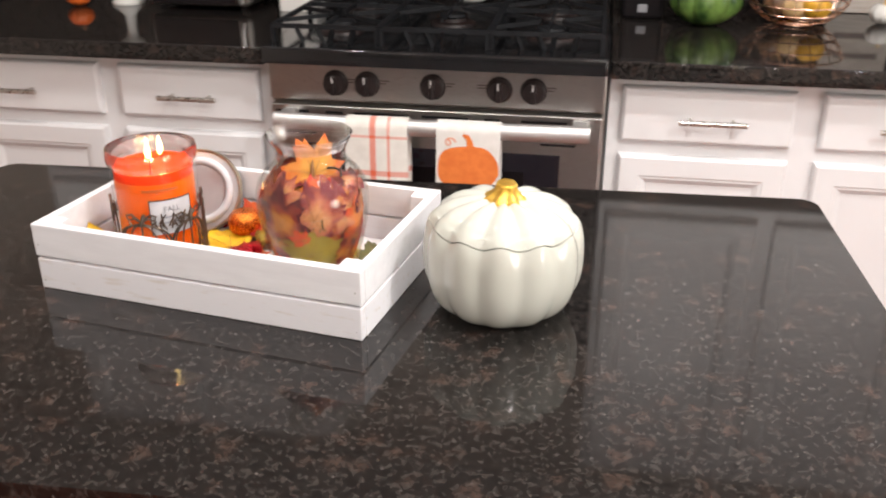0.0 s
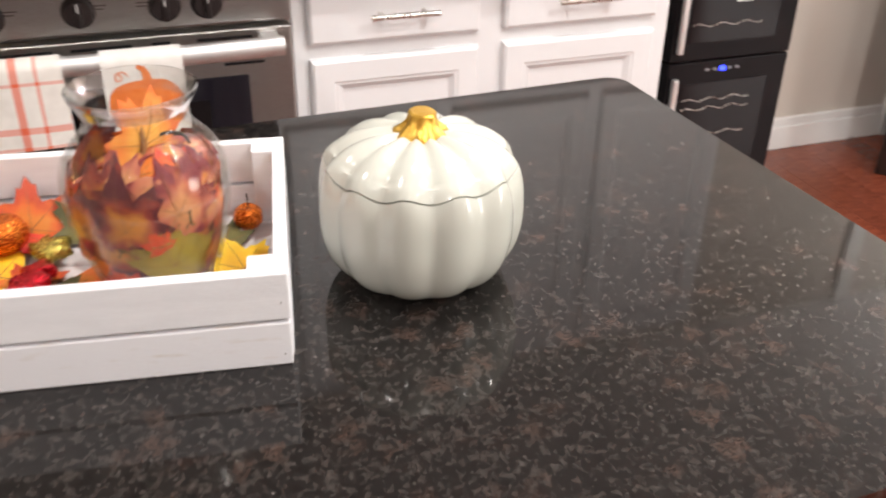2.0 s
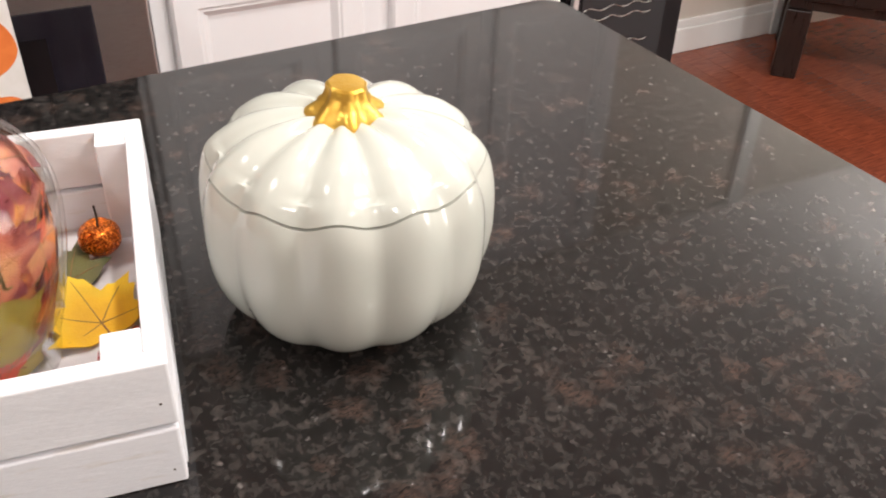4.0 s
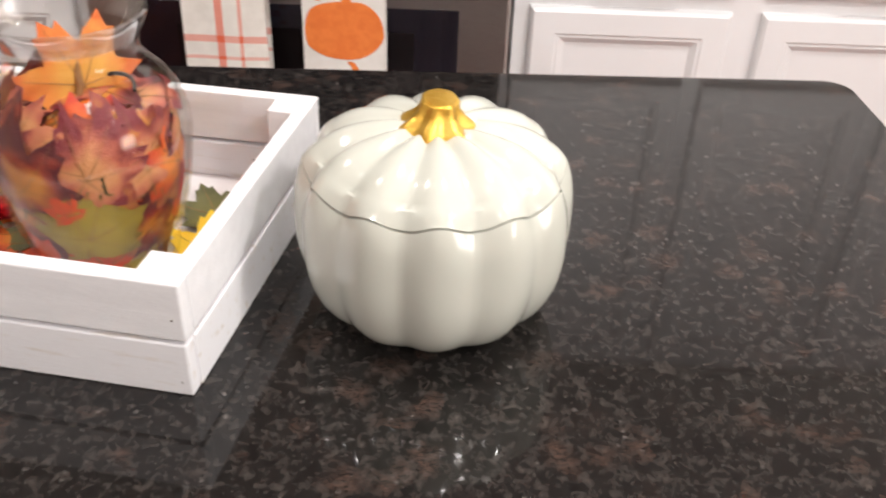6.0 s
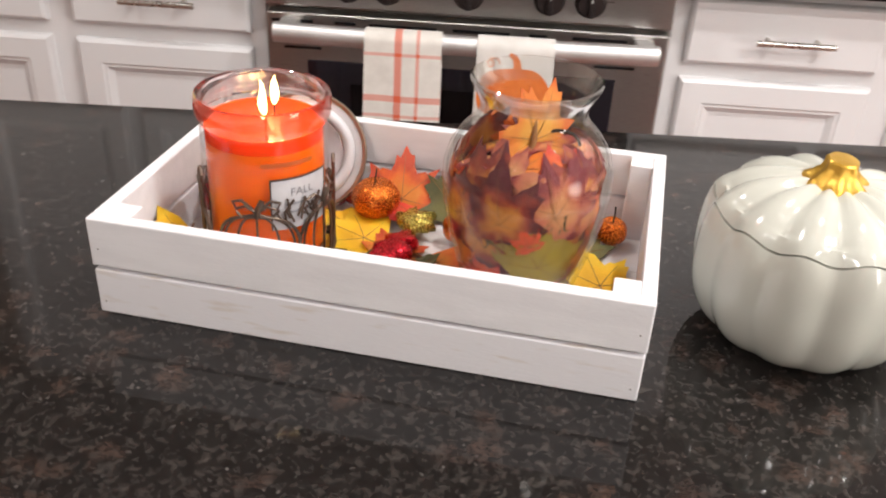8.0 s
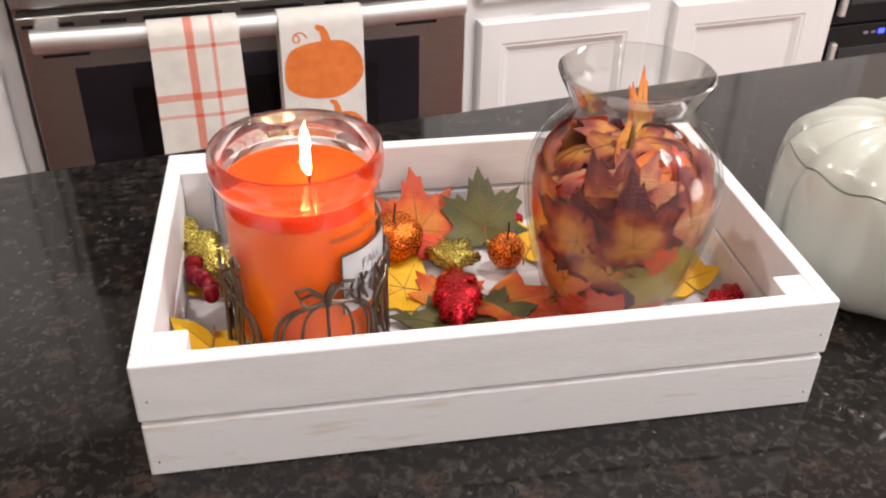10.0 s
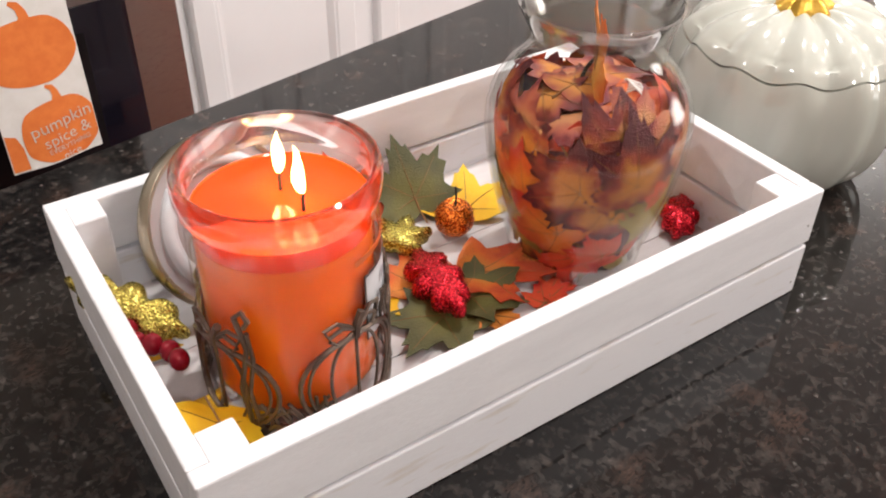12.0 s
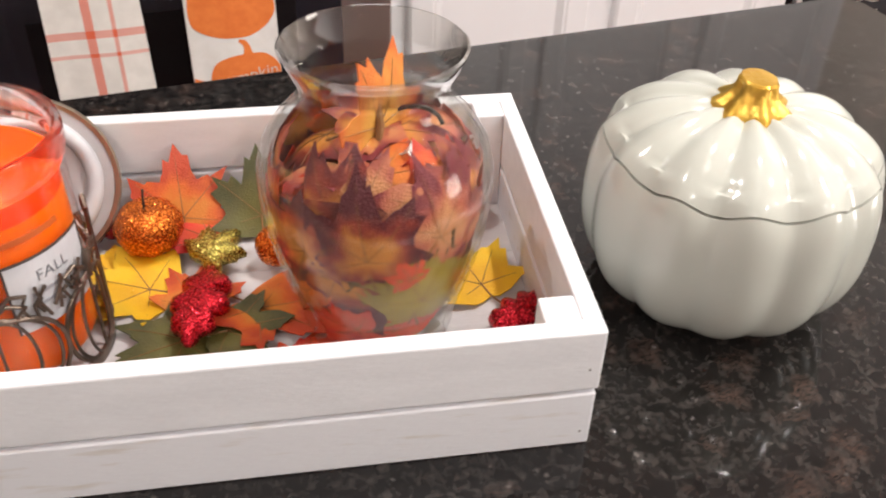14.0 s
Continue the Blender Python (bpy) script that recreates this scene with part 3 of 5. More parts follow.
for nm, x0, x1 in (("worktop", -2.66, -0.957), ("worktop", -0.199, 0.676)):
    tagged(part(nm, slab(rounded(x0, x1, 2.105, ROOM_Y1 - 0.003, 0.006, 3), 0.8765, 0.914, 0.004), GRANITE, smooth=True), "polished dark granite worktop on the base cabinets", "countertop", "worktops")
    tagged(part("backsplash", boxed(x0, x1, ROOM_Y1 - 0.023, ROOM_Y1 - 0.002, 0.915, 1.355, 0.002), GRANITE), "polished dark granite backsplash behind the worktop", "backsplash", "backsplashes")
tagged(part("backsplash", boxed(-0.9565, -0.1995, ROOM_Y1 - 0.021, ROOM_Y1 - 0.002, 0.90, 1.355, 0.002), GRANITE), "dark granite backsplash behind the stove", "backsplash", "backsplashes")


def wall_cabinet(x0, x1, n):
    """A white wall cabinet over the worktop, with raised-panel doors."""
    c = thing("wall_cabinet", pose(0, 0, 0), "white painted wall cabinet hung over the worktop", "cabinet", "wall cabinets")
    part("body", boxed(x0, x1, 2.50, BACK_Y, 1.38, 2.25, 0.0015), WHITE_CAB, c)
    w = (x1 - x0) / n
    for k in range(n):
        d = part("door", panel_front(w - 0.04, 0.81, [(0, 0), (0, 0.010), (0.002, 0.015), (0.007, 0.019), (0.046, 0.019), (0.050, 0.0165), (0.054, 0.0165), (0.066, 0.007)]), WHITE_CAB, c)
        d.matrix_local = pose(x0 + (k + 0.5) * w, 2.50, 1.815)
    return c


wall_cabinet(-1.80, -0.962, 2)
wall_cabinet(-0.197, 1.100, 3)


def microwave(x0, x1):
    """A black microwave hung over the stove, with a glass door and a bar handle."""
    c = thing("microwave_oven", pose((x0 + x1) / 2, 2.40, 1.36), "glossy black microwave oven hung over the stove", "microwave")
    w = (x1 - x0) / 2
    part("body", boxed(-w, w, 0.025, 0.41, 0, 0.42, 0.004), COOLER_BLACK, c)
    d = part("door", boxed(-w, w - 0.17, 0, 0.024, 0.002, 0.418, 0.004), OVEN_GLASS, c, "dark glass door")
    part("handle", tubed([(w - 0.20, -0.002, 0.06), (w - 0.20, -0.035, 0.08), (w - 0.20, -0.035, 0.34), (w - 0.20, -0.002, 0.36)], 0.009, 10), BLACK_ENAMEL, d, smooth=True)
    part("control_panel", boxed(w - 0.168, w, 0, 0.024, 0.002, 0.418, 0.004), BLACK_ENAMEL, c)
    return c


microwave(-0.953, -0.203)

# ---- gas range ----
RX0, RX1 = -0.953, -0.203
RC, RW = (RX0 + RX1) / 2, RX1 - RX0
rng = thing("gas_range", pose(RC, 0, 0), "stainless steel gas range with black cooktop and five knobs", "stove")
h = RW / 2
part("body", boxed(-h, h, 2.150, 2.80, 0.06, 0.884, 0.002), STEEL, rng)
for sx in (-1, 1):
    for sy in (2.2, 2.74):
        part("foot", tubed([(sx * (h - 0.05), sy, 0), (sx * (h - 0.05), sy, 0.06)], 0.018, 12), BLACK_ENAMEL, rng)
panel = part("control_panel", boxed(-h + 0.002, h - 0.002, 2.122, 2.149, 0.797, 0.884, 0.003), STEEL, rng, "brushed steel control panel")
top = part("cooktop", slab([(x, y) for x, y in rounded(-h - 0.002, h + 0.002, 2.084, 2.80, 0.012, 4)], 0.8855, 0.921, 0.006), BLACK_ENAMEL, rng, "glossy black enamel cooktop", True)
for kx in (-0.219, -0.147, 0.0, 0.146, 0.220):
    k = part("knob", lathe([(0, 0), (0.0285, 0), (0.0285, 0.004), (0.026, 0.006), (0.024, 0.020), (0.022, 0.023), (0, 0.023)], 36), KNOB_DARK, rng, "dark round control knob", True)
    k.matrix_local = pose(kx, 2.122, 0.839, 90, 0, 0)
    part("pointer", boxed(-0.006, 0.006, -0.022, 0.022, 0.021, 0.032, 0.003), KNOB_DARK, k)
    part("mark", boxed(-0.0008, 0.0008, 0.006, 0.021, 0.0320, 0.0326), CLEAR_PLASTIC, k)
for kx in (-0.183, -0.110, 0.036, 0.110, 0.256):
    for j in range(2):
        part("legend_bar", boxed(kx - 0.012, kx + 0.012 - j * 0.006, 2.1212, 2.1222, 0.846 - j * 0.006, 0.848 - j * 0.006), INK, rng)
# oven door: steel frame, dark window, vent slots and a bowed bar
door = part("oven_door", boxed(-h + 0.004, h - 0.004, 2.118, 2.149, 0.235, 0.787, 0.004), STEEL, rng, "brushed steel oven door")
part("window_glass", boxed(-0.297, 0.283, 2.1155, 2.119, 0.36, 0.698, 0.001), OVEN_GLASS, door, "dark oven window")
part("inner_window", boxed(-0.215, 0.205, 2.1148, 2.1156, 0.40, 0.655), COOLER_GLASS, door)
for s0, s1 in ((-0.362, -0.285), (-0.245, -0.205), (-0.180, -0.055), (-0.025, 0.080), (0.115, 0.148), (0.195, 0.295)):
    part("vent_slot", boxed(s0, s1, 2.1172, 2.1182, 0.768, 0.774), BLACK_ENAMEL, door)
for s0, s1 in ((-0.34, -0.27), (0.24, 0.315)):
    part("vent_slot", boxed(s0, s1, 2.1172, 2.1182, 0.7185, 0.7235), BLACK_ENAMEL, door)
bar_pts = [(-h + 0.03 + (RW - 0.06) * k / 24, 2.062 - 0.012 * math.sin(math.pi * k / 24), 0.766) for k in range(25)]
bm = bmesh.new()
tube(bm, bar_pts, 0.0155, 16)
for v in bm.verts:
    v.co.z = 0.766 + (v.co.z - 0.766) * 1.2
handle = part("handle", bm, STEEL_BAR, door, "satin steel bar handle", True)
for sx in (-1, 1):
    part("bracket", boxed(sx * (h - 0.05) - 0.018, sx * (h - 0.05) + 0.018, 2.066, 2.119, 0.754, 0.778, 0.004), STEEL_BAR, door)
part("drawer", boxed(-h + 0.004, h - 0.004, 2.120, 2.149, 0.075, 0.225, 0.004), STEEL, rng, "steel storage drawer")


def bar(bm, p, q, w=0.007, t=0.010):
    p, q = Vector(p), Vector(q)
    d = (q - p).normalized()
    s = d.cross(Vector((0, 0, 1)))
    s = (s if s.length > 0.01 else Vector((1, 0, 0))).normalized() * w / 2
    u = s.cross(d).normalized() * t / 2
    lo = [bm.verts.new(p + a * s + b * u) for a, b in ((-1, -1), (1, -1), (1, 1), (-1, 1))]
    hi = [bm.verts.new(q + a * s + b * u) for a, b in ((-1, -1), (1, -1), (1, 1), (-1, 1))]
    for k in range(4):
        bm.faces.new((lo[k], lo[(k + 1) % 4], hi[(k + 1) % 4], hi[k]))
    bm.faces.new(lo[::-1])
    bm.faces.new(hi)


def grate(x0, x1, burners):
    bm = bmesh.new()
    y0, y1, zt, zb = 2.135, 2.675, 0.958, 0.9215
    for a, b in (((x0, y0), (x1, y0)), ((x0, y1), (x1, y1)), ((x0, y0), (x0, y1)), ((x1, y0), (x1, y1))):
        bar(bm, (*a, zt), (*b, zt))
    ym = (y0 + y1) / 2
    bar(bm, (x0, ym, zt), (x1, ym, zt))
    w = x1 - x0
    for y, s in ((y0, -1), (y1, 1), (ym, 0)):
        for x in (x0, x1):
            bar(bm, (x, y, zt), (x, y, zb), 0.010, 0.010)
    for s in (0.22, 0.42, 0.58, 0.78):
        bar(bm, (x0 + w * s, y0, zt), (x0 + w * (s + (0.05 if s < 0.5 else -0.05)), y0 + 0.010, zb), 0.009, 0.009)
    for bx, by in burners:
        for k in range(6):
            a = math.tau * k / 6 + math.pi / 6
            ex = min(max(bx + 0.16 * math.cos(a), x0), x1)
            ey = by + 0.16 * math.sin(a)
            ylo, yhi = (y0, ym) if by < ym else (ym, y1)
            if abs(by - ym) < 0.02:
                ylo, yhi = y0, y1
            ey = min(max(ey, ylo), yhi)
            bar(bm, (bx + 0.030 * math.cos(a), by + 0.030 * math.sin(a), zt + 0.002), (ex, ey, zt), 0.006, 0.009)
    return part("grate", bm, CAST_IRON, rng, "matt black cast-iron grate")


gx = [-0.360, -0.125, -0.117, 0.117, 0.125, 0.360]
B = [(-0.243, 2.275), (-0.243, 2.54), (0.0, 2.405), (0.243, 2.275), (0.243, 2.54)]
grate(gx[0], gx[1], B[:2])
grate(gx[2], gx[3], [B[2]])
grate(gx[4], gx[5], B[3:])
for bx, by in B:
    b = part("burner", lathe([(0, 0), (0.055, 0), (0.052, 0.006), (0.036, 0.009), (0.034, 0.016), (0, 0.016)], 32, at=(bx, by, 0.9212)), KNOB_DARK, rng, "dark burner base", True)
    part("burner_cap", lathe([(0, 0.0162), (0.032, 0.0162), (0.034, 0.020), (0.030, 0.025), (0, 0.026)], 32, at=(bx, by, 0.9212)), CAST_IRON, b, smooth=True)
rest = tagged(part("spoon_rest", lathe([(0, 0.0), (0.03, 0.0), (0.045, 0.010), (0.048, 0.018), (0.044, 0.018), (0.030, 0.006), (0, 0.005)], 32, at=(-0.575, 2.715, 0.9215)), GLOSS_WHITE, smooth=True),
               "small white ceramic spoon rest at the back of the stove", "spoon rest")


# ---- tea towels over the oven bar ----
def bar_y(x):
    k = (x - (RX0 + 0.03)) / (RW - 0.06)
    return 2.062 - 0.012 * math.sin(math.pi * min(max(k, 0), 1))


def towel_shape(x0, x1, drop, seed, grow):
    """Front sheet, over the bar, and a shorter back sheet: gives a place for (u, v)."""
    cx, by = (x0 + x1) / 2, bar_y((x0 + x1) / 2)
    r = 0.0195

    def place(u, v, off=0.0):
        arc = math.pi * r
        x = u * (x1 - x0) / 2
        if v < drop:
            z, y = -(drop - v), -r
            hang = (drop - v) / drop
            x *= 1 + grow * hang
            y += -0.004 * math.sin(u * 3.2 + seed) * hang - 0.006 * hang - off
        elif v < drop + arc:
            a = (v - drop) / r
            z, y = (r + off) * math.sin(a), -(r + off) * math.cos(a)
        else:
            z, y = -(v - drop - arc), r + off
        return Vector((x, y, z))

    return cx, by, place


def towel(x0, x1, drop, material, label, seed, grow, lean=0.0):
    cx, by, place = towel_shape(x0, x1, drop, seed, grow)
    t = thing("tea_towel", pose(cx, by, 0.766), label, "towel", "tea towels on the oven")
    total = drop + math.pi * 0.0195 + drop * 0.75
    nu = 14
    bm = bmesh.new()
    rows = []
    vs = [drop * k / 18 for k in range(18)] + [drop + math.pi * 0.0195 * k / 10 for k in range(11)] + [drop + math.pi * 0.0195 + drop * 0.75 * (k + 1) / 12 for k in range(12)]
    for off in (0.0, 0.0025):
        rows.append([[bm.verts.new(place(-1 + 2 * i / nu, v, off)) for i in range(nu + 1)] for v in vs])
    for g in rows:
        for j in range(len(vs) - 1):
            for i in range(nu):
                bm.faces.new((g[j][i], g[j][i + 1], g[j + 1][i + 1], g[j + 1][i]))
    a, b = rows
    for j in range(len(vs) - 1):
        for i in (0, nu):
            bm.faces.new((a[j][i], a[j + 1][i], b[j + 1][i], b[j][i]))
    for i in range(nu):
        for j in (0, len(vs) - 1):
            bm.faces.new((a[j][i], a[j][i + 1], b[j][i + 1], b[j][i]))
    part("cloth", bm, material, t, smooth=True)
    return t, place


TP = (-0.755, -0.618)
plaid, _ = towel(*TP, 0.245, PLAID, "white cotton tea towel with red woven plaid stripes", 0.6, 0.06)
TQ = (-0.555, -0.418)
DROP_Q = 0.255
tea, tq = towel(*TQ, DROP_Q, COTTON, "white cotton tea towel printed with orange pumpkins", 1.9, 0.02)
half_q = (TQ[1] - TQ[0]) / 2


def printed(name, outline, material, label="", lift=0.0032, rings=5):
    """A flat print from an outline in (x, z) on the front of the second towel, clipped to its edges."""
    bm = bmesh.new()
    cx = sum(p[0] for p in outline) / len(outline)
    cz = sum(p[1] for p in outline) / len(outline)
    grid = []
    for k in range(1, rings + 1):
        f = k / rings
        grid.append([bm.verts.new(tq(min(max((cx + (x - cx) * f) / half_q, -0.985), 0.985), min(max(DROP_Q + cz + (z - cz) * f, 0.003), DROP_Q), lift)) for x, z in outline])
    mid = bm.verts.new(tq(min(max(cx / half_q, -0.98), 0.98), DROP_Q + cz, lift))
    n = len(outline)
    for k in range(n):
        bm.faces.new((mid, grid[0][k], grid[0][(k + 1) % n]))
        for a, b in zip(grid, grid[1:]):
            bm.faces.new((a[k], a[(k + 1) % n], b[(k + 1) % n], b[k]))
    return part(name, bm, material, tea, label)


def pumpkin_outline(cx, cz, w, hgt):
    pts = []
    for k in range(48):
        a = math.tau * k / 48
        r = 1 - 0.045 * abs(math.sin(a * 2.5 + 0.3))
        pts.append((cx + w * r * math.copysign(abs(math.cos(a)) ** 0.8, math.cos(a)), cz + hgt * r * math.copysign(abs(math.sin(a)) ** 0.85, math.sin(a))))
    return pts


def stem_outline(cx, cz, s):
    return [(cx - 0.010 * s, cz), (cx - 0.006 * s, cz + 0.012 * s), (cx - 0.008 * s, cz + 0.024 * s), (cx - 0.016 * s, cz + 0.031 * s), (cx - 0.013 * s, cz + 0.036 * s),
            (cx - 0.001 * s, cz + 0.032 * s), (cx + 0.006 * s, cz + 0.020 * s), (cx + 0.009 * s, cz + 0.008 * s), (cx + 0.013 * s, cz)]


printed("print", pumpkin_outline(0.000, -0.077, 0.0675, 0.051), ORANGE_PRINT, "large orange pumpkin print")
printed("print", stem_outline(0.004, -0.036, 1.0), ORANGE_PRINT)
bm = bmesh.new()
curl = [(-0.036 + 0.010 * math.cos(a) * (1 - a / 16) - a * 0.0012, -0.020 + 0.010 * math.sin(a) * (1 - a / 16)) for a in [k * 0.5 for k in range(16)]]
tube(bm, [tq(x / half_q, DROP_Q + z, 0.003) for x, z in curl], 0.0011, 5)
part("print", bm, ORANGE_PRINT, tea, "curled tendril print")
printed("print", pumpkin_outline(0.014, -0.205, 0.0600, 0.052), ORANGE_PRINT, "second orange pumpkin print")
printed("print", stem_outline(0.018, -0.158, 0.8), ORANGE_PRINT)
printed("print", [(-0.068, -0.252), (-0.044, -0.252), (-0.046, -0.215), (-0.052, -0.196), (-0.068, -0.190)], ORANGE_PRINT)
for text, size, x, z, tilt in (("pumpkin", 0.028, 0.016, -0.192, 6), ("spice &", 0.026, 0.020, -0.216, 6), ("EVERYTHING", 0.0115, 0.020, -0.233, 4), ("nice", 0.018, 0.020, -0.247, 4)):
    bm = letters(text, size)
    turn = pose(x, 0, z, 0, -tilt, 0) @ pose(0, 0, 0, 90, 0, 0)
    for v in bm.verts:
        q = turn @ v.co
        v.co = tq(min(max(q.x / half_q, -0.99), 0.99), min(max(DROP_Q + q.z, 0.002), DROP_Q - 0.001), 0.0041)
    part("lettering", bm, WHITE_PRINT, tea, "white hand-lettered words")


# ---- wine cooler ----
WX0, WX1, WY, WH = 0.748, 1.100, 2.285, 0.822
wc = thing("wine_cooler", pose(0, 0, 0), "black two-zone wine cooler with smoked glass doors", "wine cooler")
part("body", boxed(WX0, WX1, WY + 0.045, 2.80, 0.02, WH, 0.004), COOLER_BLACK, wc)
part("base", boxed(WX0 + 0.01, WX1 - 0.01, WY + 0.06, 2.78, 0, 0.02), COOLER_BLACK, wc)
for z0, z1, nm in ((0.560, WH - 0.001, "upper"), (0.035, 0.556, "lower")):
    d = part("door", boxed(WX0, WX1, WY, WY + 0.042, z0, z1, 0.003), COOLER_BLACK, wc, "black framed glass door")
    part("glass", boxed(WX0 + 0.045, WX1 - 0.055, WY - 0.002, WY + 0.002, z0 + 0.045, z1 - 0.055, 0.001), COOLER_GLASS, d, "smoked glass")
    top_z = z1 - 0.012 if nm == "upper" else z1 - 0.035
    hl = 0.225 if nm == "upper" else 0.30
    part("handle", boxed(WX0 + 0.010, WX0 + 0.026, WY - 0.018, WY - 0.002, top_z - hl, top_z, 0.004), STEEL_BAR, d, "upright steel edge handle")
    for k in (-2, -1, 1, 2):
        part("legend_bar", boxed(0.905 + k * 0.022 - 0.006, 0.905 + k * 0.022 + 0.006, WY - 0.0012, WY + 0.001, z1 - 0.025, z1 - 0.019), LED_DIM, d)
    part("led", boxed(0.897, 0.914, WY - 0.0016, WY + 0.001, z1 - 0.027, z1 - 0.016), LED_BLUE, d, "glowing blue display")
    zs = [z0 + 0.09, z0 + 0.175] if nm == "upper" else [z1 - 0.10, z1 - 0.125, z1 - 0.195, z1 - 0.30, z1 - 0.40]
    for z in zs:
        pts = [(WX0 + 0.05 + 0.2 * k / 30, WY - 0.0035, z + 0.004 * math.sin(k * 0.62)) for k in range(31)]
        part("rack_wire", tubed(pts, 0.0012, 6), NICKEL, d, smooth=True)

part("bottle_label", boxed(WX0 + 0.165, WX0 + 0.212, WY - 0.0034, WY - 0.0022, 0.703, 0.713), CLEAR_PLASTIC, wc, "pale bottle label behind the glass")

# ---- dark wood sideboard beyond the island ----
sb = thing("sideboard", pose(1.7805, 2.533, 0, 0, 0, -47), "dark espresso wood sideboard on square legs", "sideboard")
part("case", boxed(-0.01, 1.10, -0.005, 0.37, 0.225, 0.82, 0.006), DARK_WOOD, sb)
part("top", boxed(-0.03, 1.12, -0.025, 0.375, 0.8205, 0.85, 0.006), DARK_WOOD, sb)
for lx in (-0.012, 1.022):
    for ly in (-0.010, 0.290):
        part("leg", boxed(lx, lx + 0.078, ly, ly + 0.078, 0, 0.2245, 0.005), DARK_WOOD, sb)
for k in range(2):
    d = part("door", panel_front(0.50, 0.52, [(0, 0), (0, 0.014), (0.004, 0.018), (0.05, 0.018), (0.056, 0.010)]), DARK_WOOD, sb)
    d.matrix_local = pose(0.28 + k * 0.53, -0.0055, 0.52)


# ---- things on the back worktops ----
CT = 0.9145


def ribbed(n, d):
    return lambda a, i, r, z: (r * (1 - d * (1 - abs(math.cos(n * a / 2)) ** 0.7)), z)


def ball_profile(r, hgt, n=12, dip=0.0):
    return [(0, 0)] + [(r * math.sin(math.pi * k / n) ** 0.9, hgt / 2 - hgt / 2 * math.cos(math.pi * k / n) - (dip * max(0, k - n + 2) / 2)) for k in range(1, n)] + [(0, hgt - dip)]


op = thing("orange_pumpkin", pose(-1.622, 2.52, CT), "small orange pumpkin ornament on the worktop", "pumpkin")
part("shell", lathe(ball_profile(0.034, 0.052, dip=0.006), 48, ribbed(10, 0.12)), ORANGE_PLASTER, op, smooth=True)
part("stalk", tubed([(0, 0, 0.044), (0.002, 0, 0.058), (0.006, 0, 0.066)], [0.006, 0.004, 0.0045], 10), GOURD_BROWN, op, smooth=True)
tagged(part("white_candlestick", lathe([(0, 0), (0.042, 0), (0.043, 0.006), (0.034, 0.012), (0.016, 0.030), (0.012, 0.07), (0.018, 0.09), (0.032, 0.10), (0.033, 0.108), (0, 0.108)], 40, at=(-1.508, 2.575, CT)), GLOSS_WHITE, smooth=True),
       "white glazed ceramic candlestick with a flared foot", "candlestick")
ap = thing("toaster_oven", pose(-1.262, 2.60, CT), "grey steel toaster oven with a rounded end handle", "toaster oven")
part("body", boxed(-0.145, 0.135, -0.105, 0.10, 0.012, 0.19, 0.012), STEEL, ap)
part("front_plate", boxed(-0.135, 0.10, -0.109, -0.106, 0.02, 0.18, 0.001), COOLER_GLASS, ap)
part("handle", tubed([(0.118, -0.118, 0.025), (0.118, -0.126, 0.05), (0.118, -0.126, 0.14), (0.118, -0.118, 0.165)], 0.007, 10), STEEL_BAR, ap, smooth=True)
for sx in (-0.12, 0.11):
    for sy in (-0.08, 0.08):
        part("foot", tubed([(sx, sy, 0), (sx, sy, 0.0125)], 0.009, 10), BLACK_ENAMEL, ap)
cn = thing("white_canister", pose(-1.012, 2.575, CT), "square white ceramic canister beside the stove", "canister")
part("jar_body", slab(rounded(-0.052, 0.052, -0.045, 0.045, 0.014, 5), 0, 0.12, 0.006), GLOSS_WHITE, cn, smooth=True)
part("lid", slab(rounded(-0.054, 0.054, -0.047, 0.047, 0.014, 5), 0.1205, 0.135, 0.005), GLOSS_WHITE, cn, smooth=True)
bx_ = thing("black_speaker", pose(-0.125, 2.63, CT), "small black box with a pale square button", "speaker")
part("case", boxed(-0.05, 0.05, -0.05, 0.05, 0, 0.11, 0.008), COOLER_BLACK, bx_)
part("button", boxed(-0.013, 0.011, -0.0525, -0.0495, 0.016, 0.036, 0.001), LED_DIM, bx_)
gd = thing("green_gourd", pose(0.02, 2.535, CT), "large mottled green striped gourd on the worktop", "gourd")
part("shell", lathe(ball_profile(0.088, 0.125, 14, 0.01), 72, lambda a, i, r, z: (r * (1 - 0.13 * (1 - abs(math.cos(5.5 * a)) ** 0.6) + 0.025 * math.sin(3 * a + 40 * z) + 0.012 * math.sin(11 * a - 90 * z)), z)), GOURD_GREEN, gd, smooth=True)
part("stalk", tubed([(0, 0, 0.112), (0.004, 0, 0.130), (0.012, 0, 0.142)], [0.012, 0.008, 0.009], 10), GOURD_TAN, gd, smooth=True)
bk = thing("wire_basket", pose(0.245, 2.585, CT), "round copper wire basket holding dried gourds", "basket")
for r, z in ((0.05, 0.003), (0.075, 0.012), (0.098, 0.030), (0.115, 0.052), (0.122, 0.075)):
    part("hoop", tubed([(r * math.cos(a), r * math.sin(a), z) for a in [math.tau * k / 40 for k in range(40)]], 0.0022 if z < 0.07 else 0.003, 6, True), COPPER_WIRE, bk, smooth=True)
for k in range(14):
    a = math.tau * k / 14
    part("wire", tubed([(r * math.cos(a), r * math.sin(a), z) for r, z in ((0.0, 0.0025), (0.05, 0.003), (0.075, 0.012), (0.098, 0.030), (0.115, 0.052), (0.122, 0.075))], 0.0014, 5), COPPER_WIRE, bk, smooth=True)
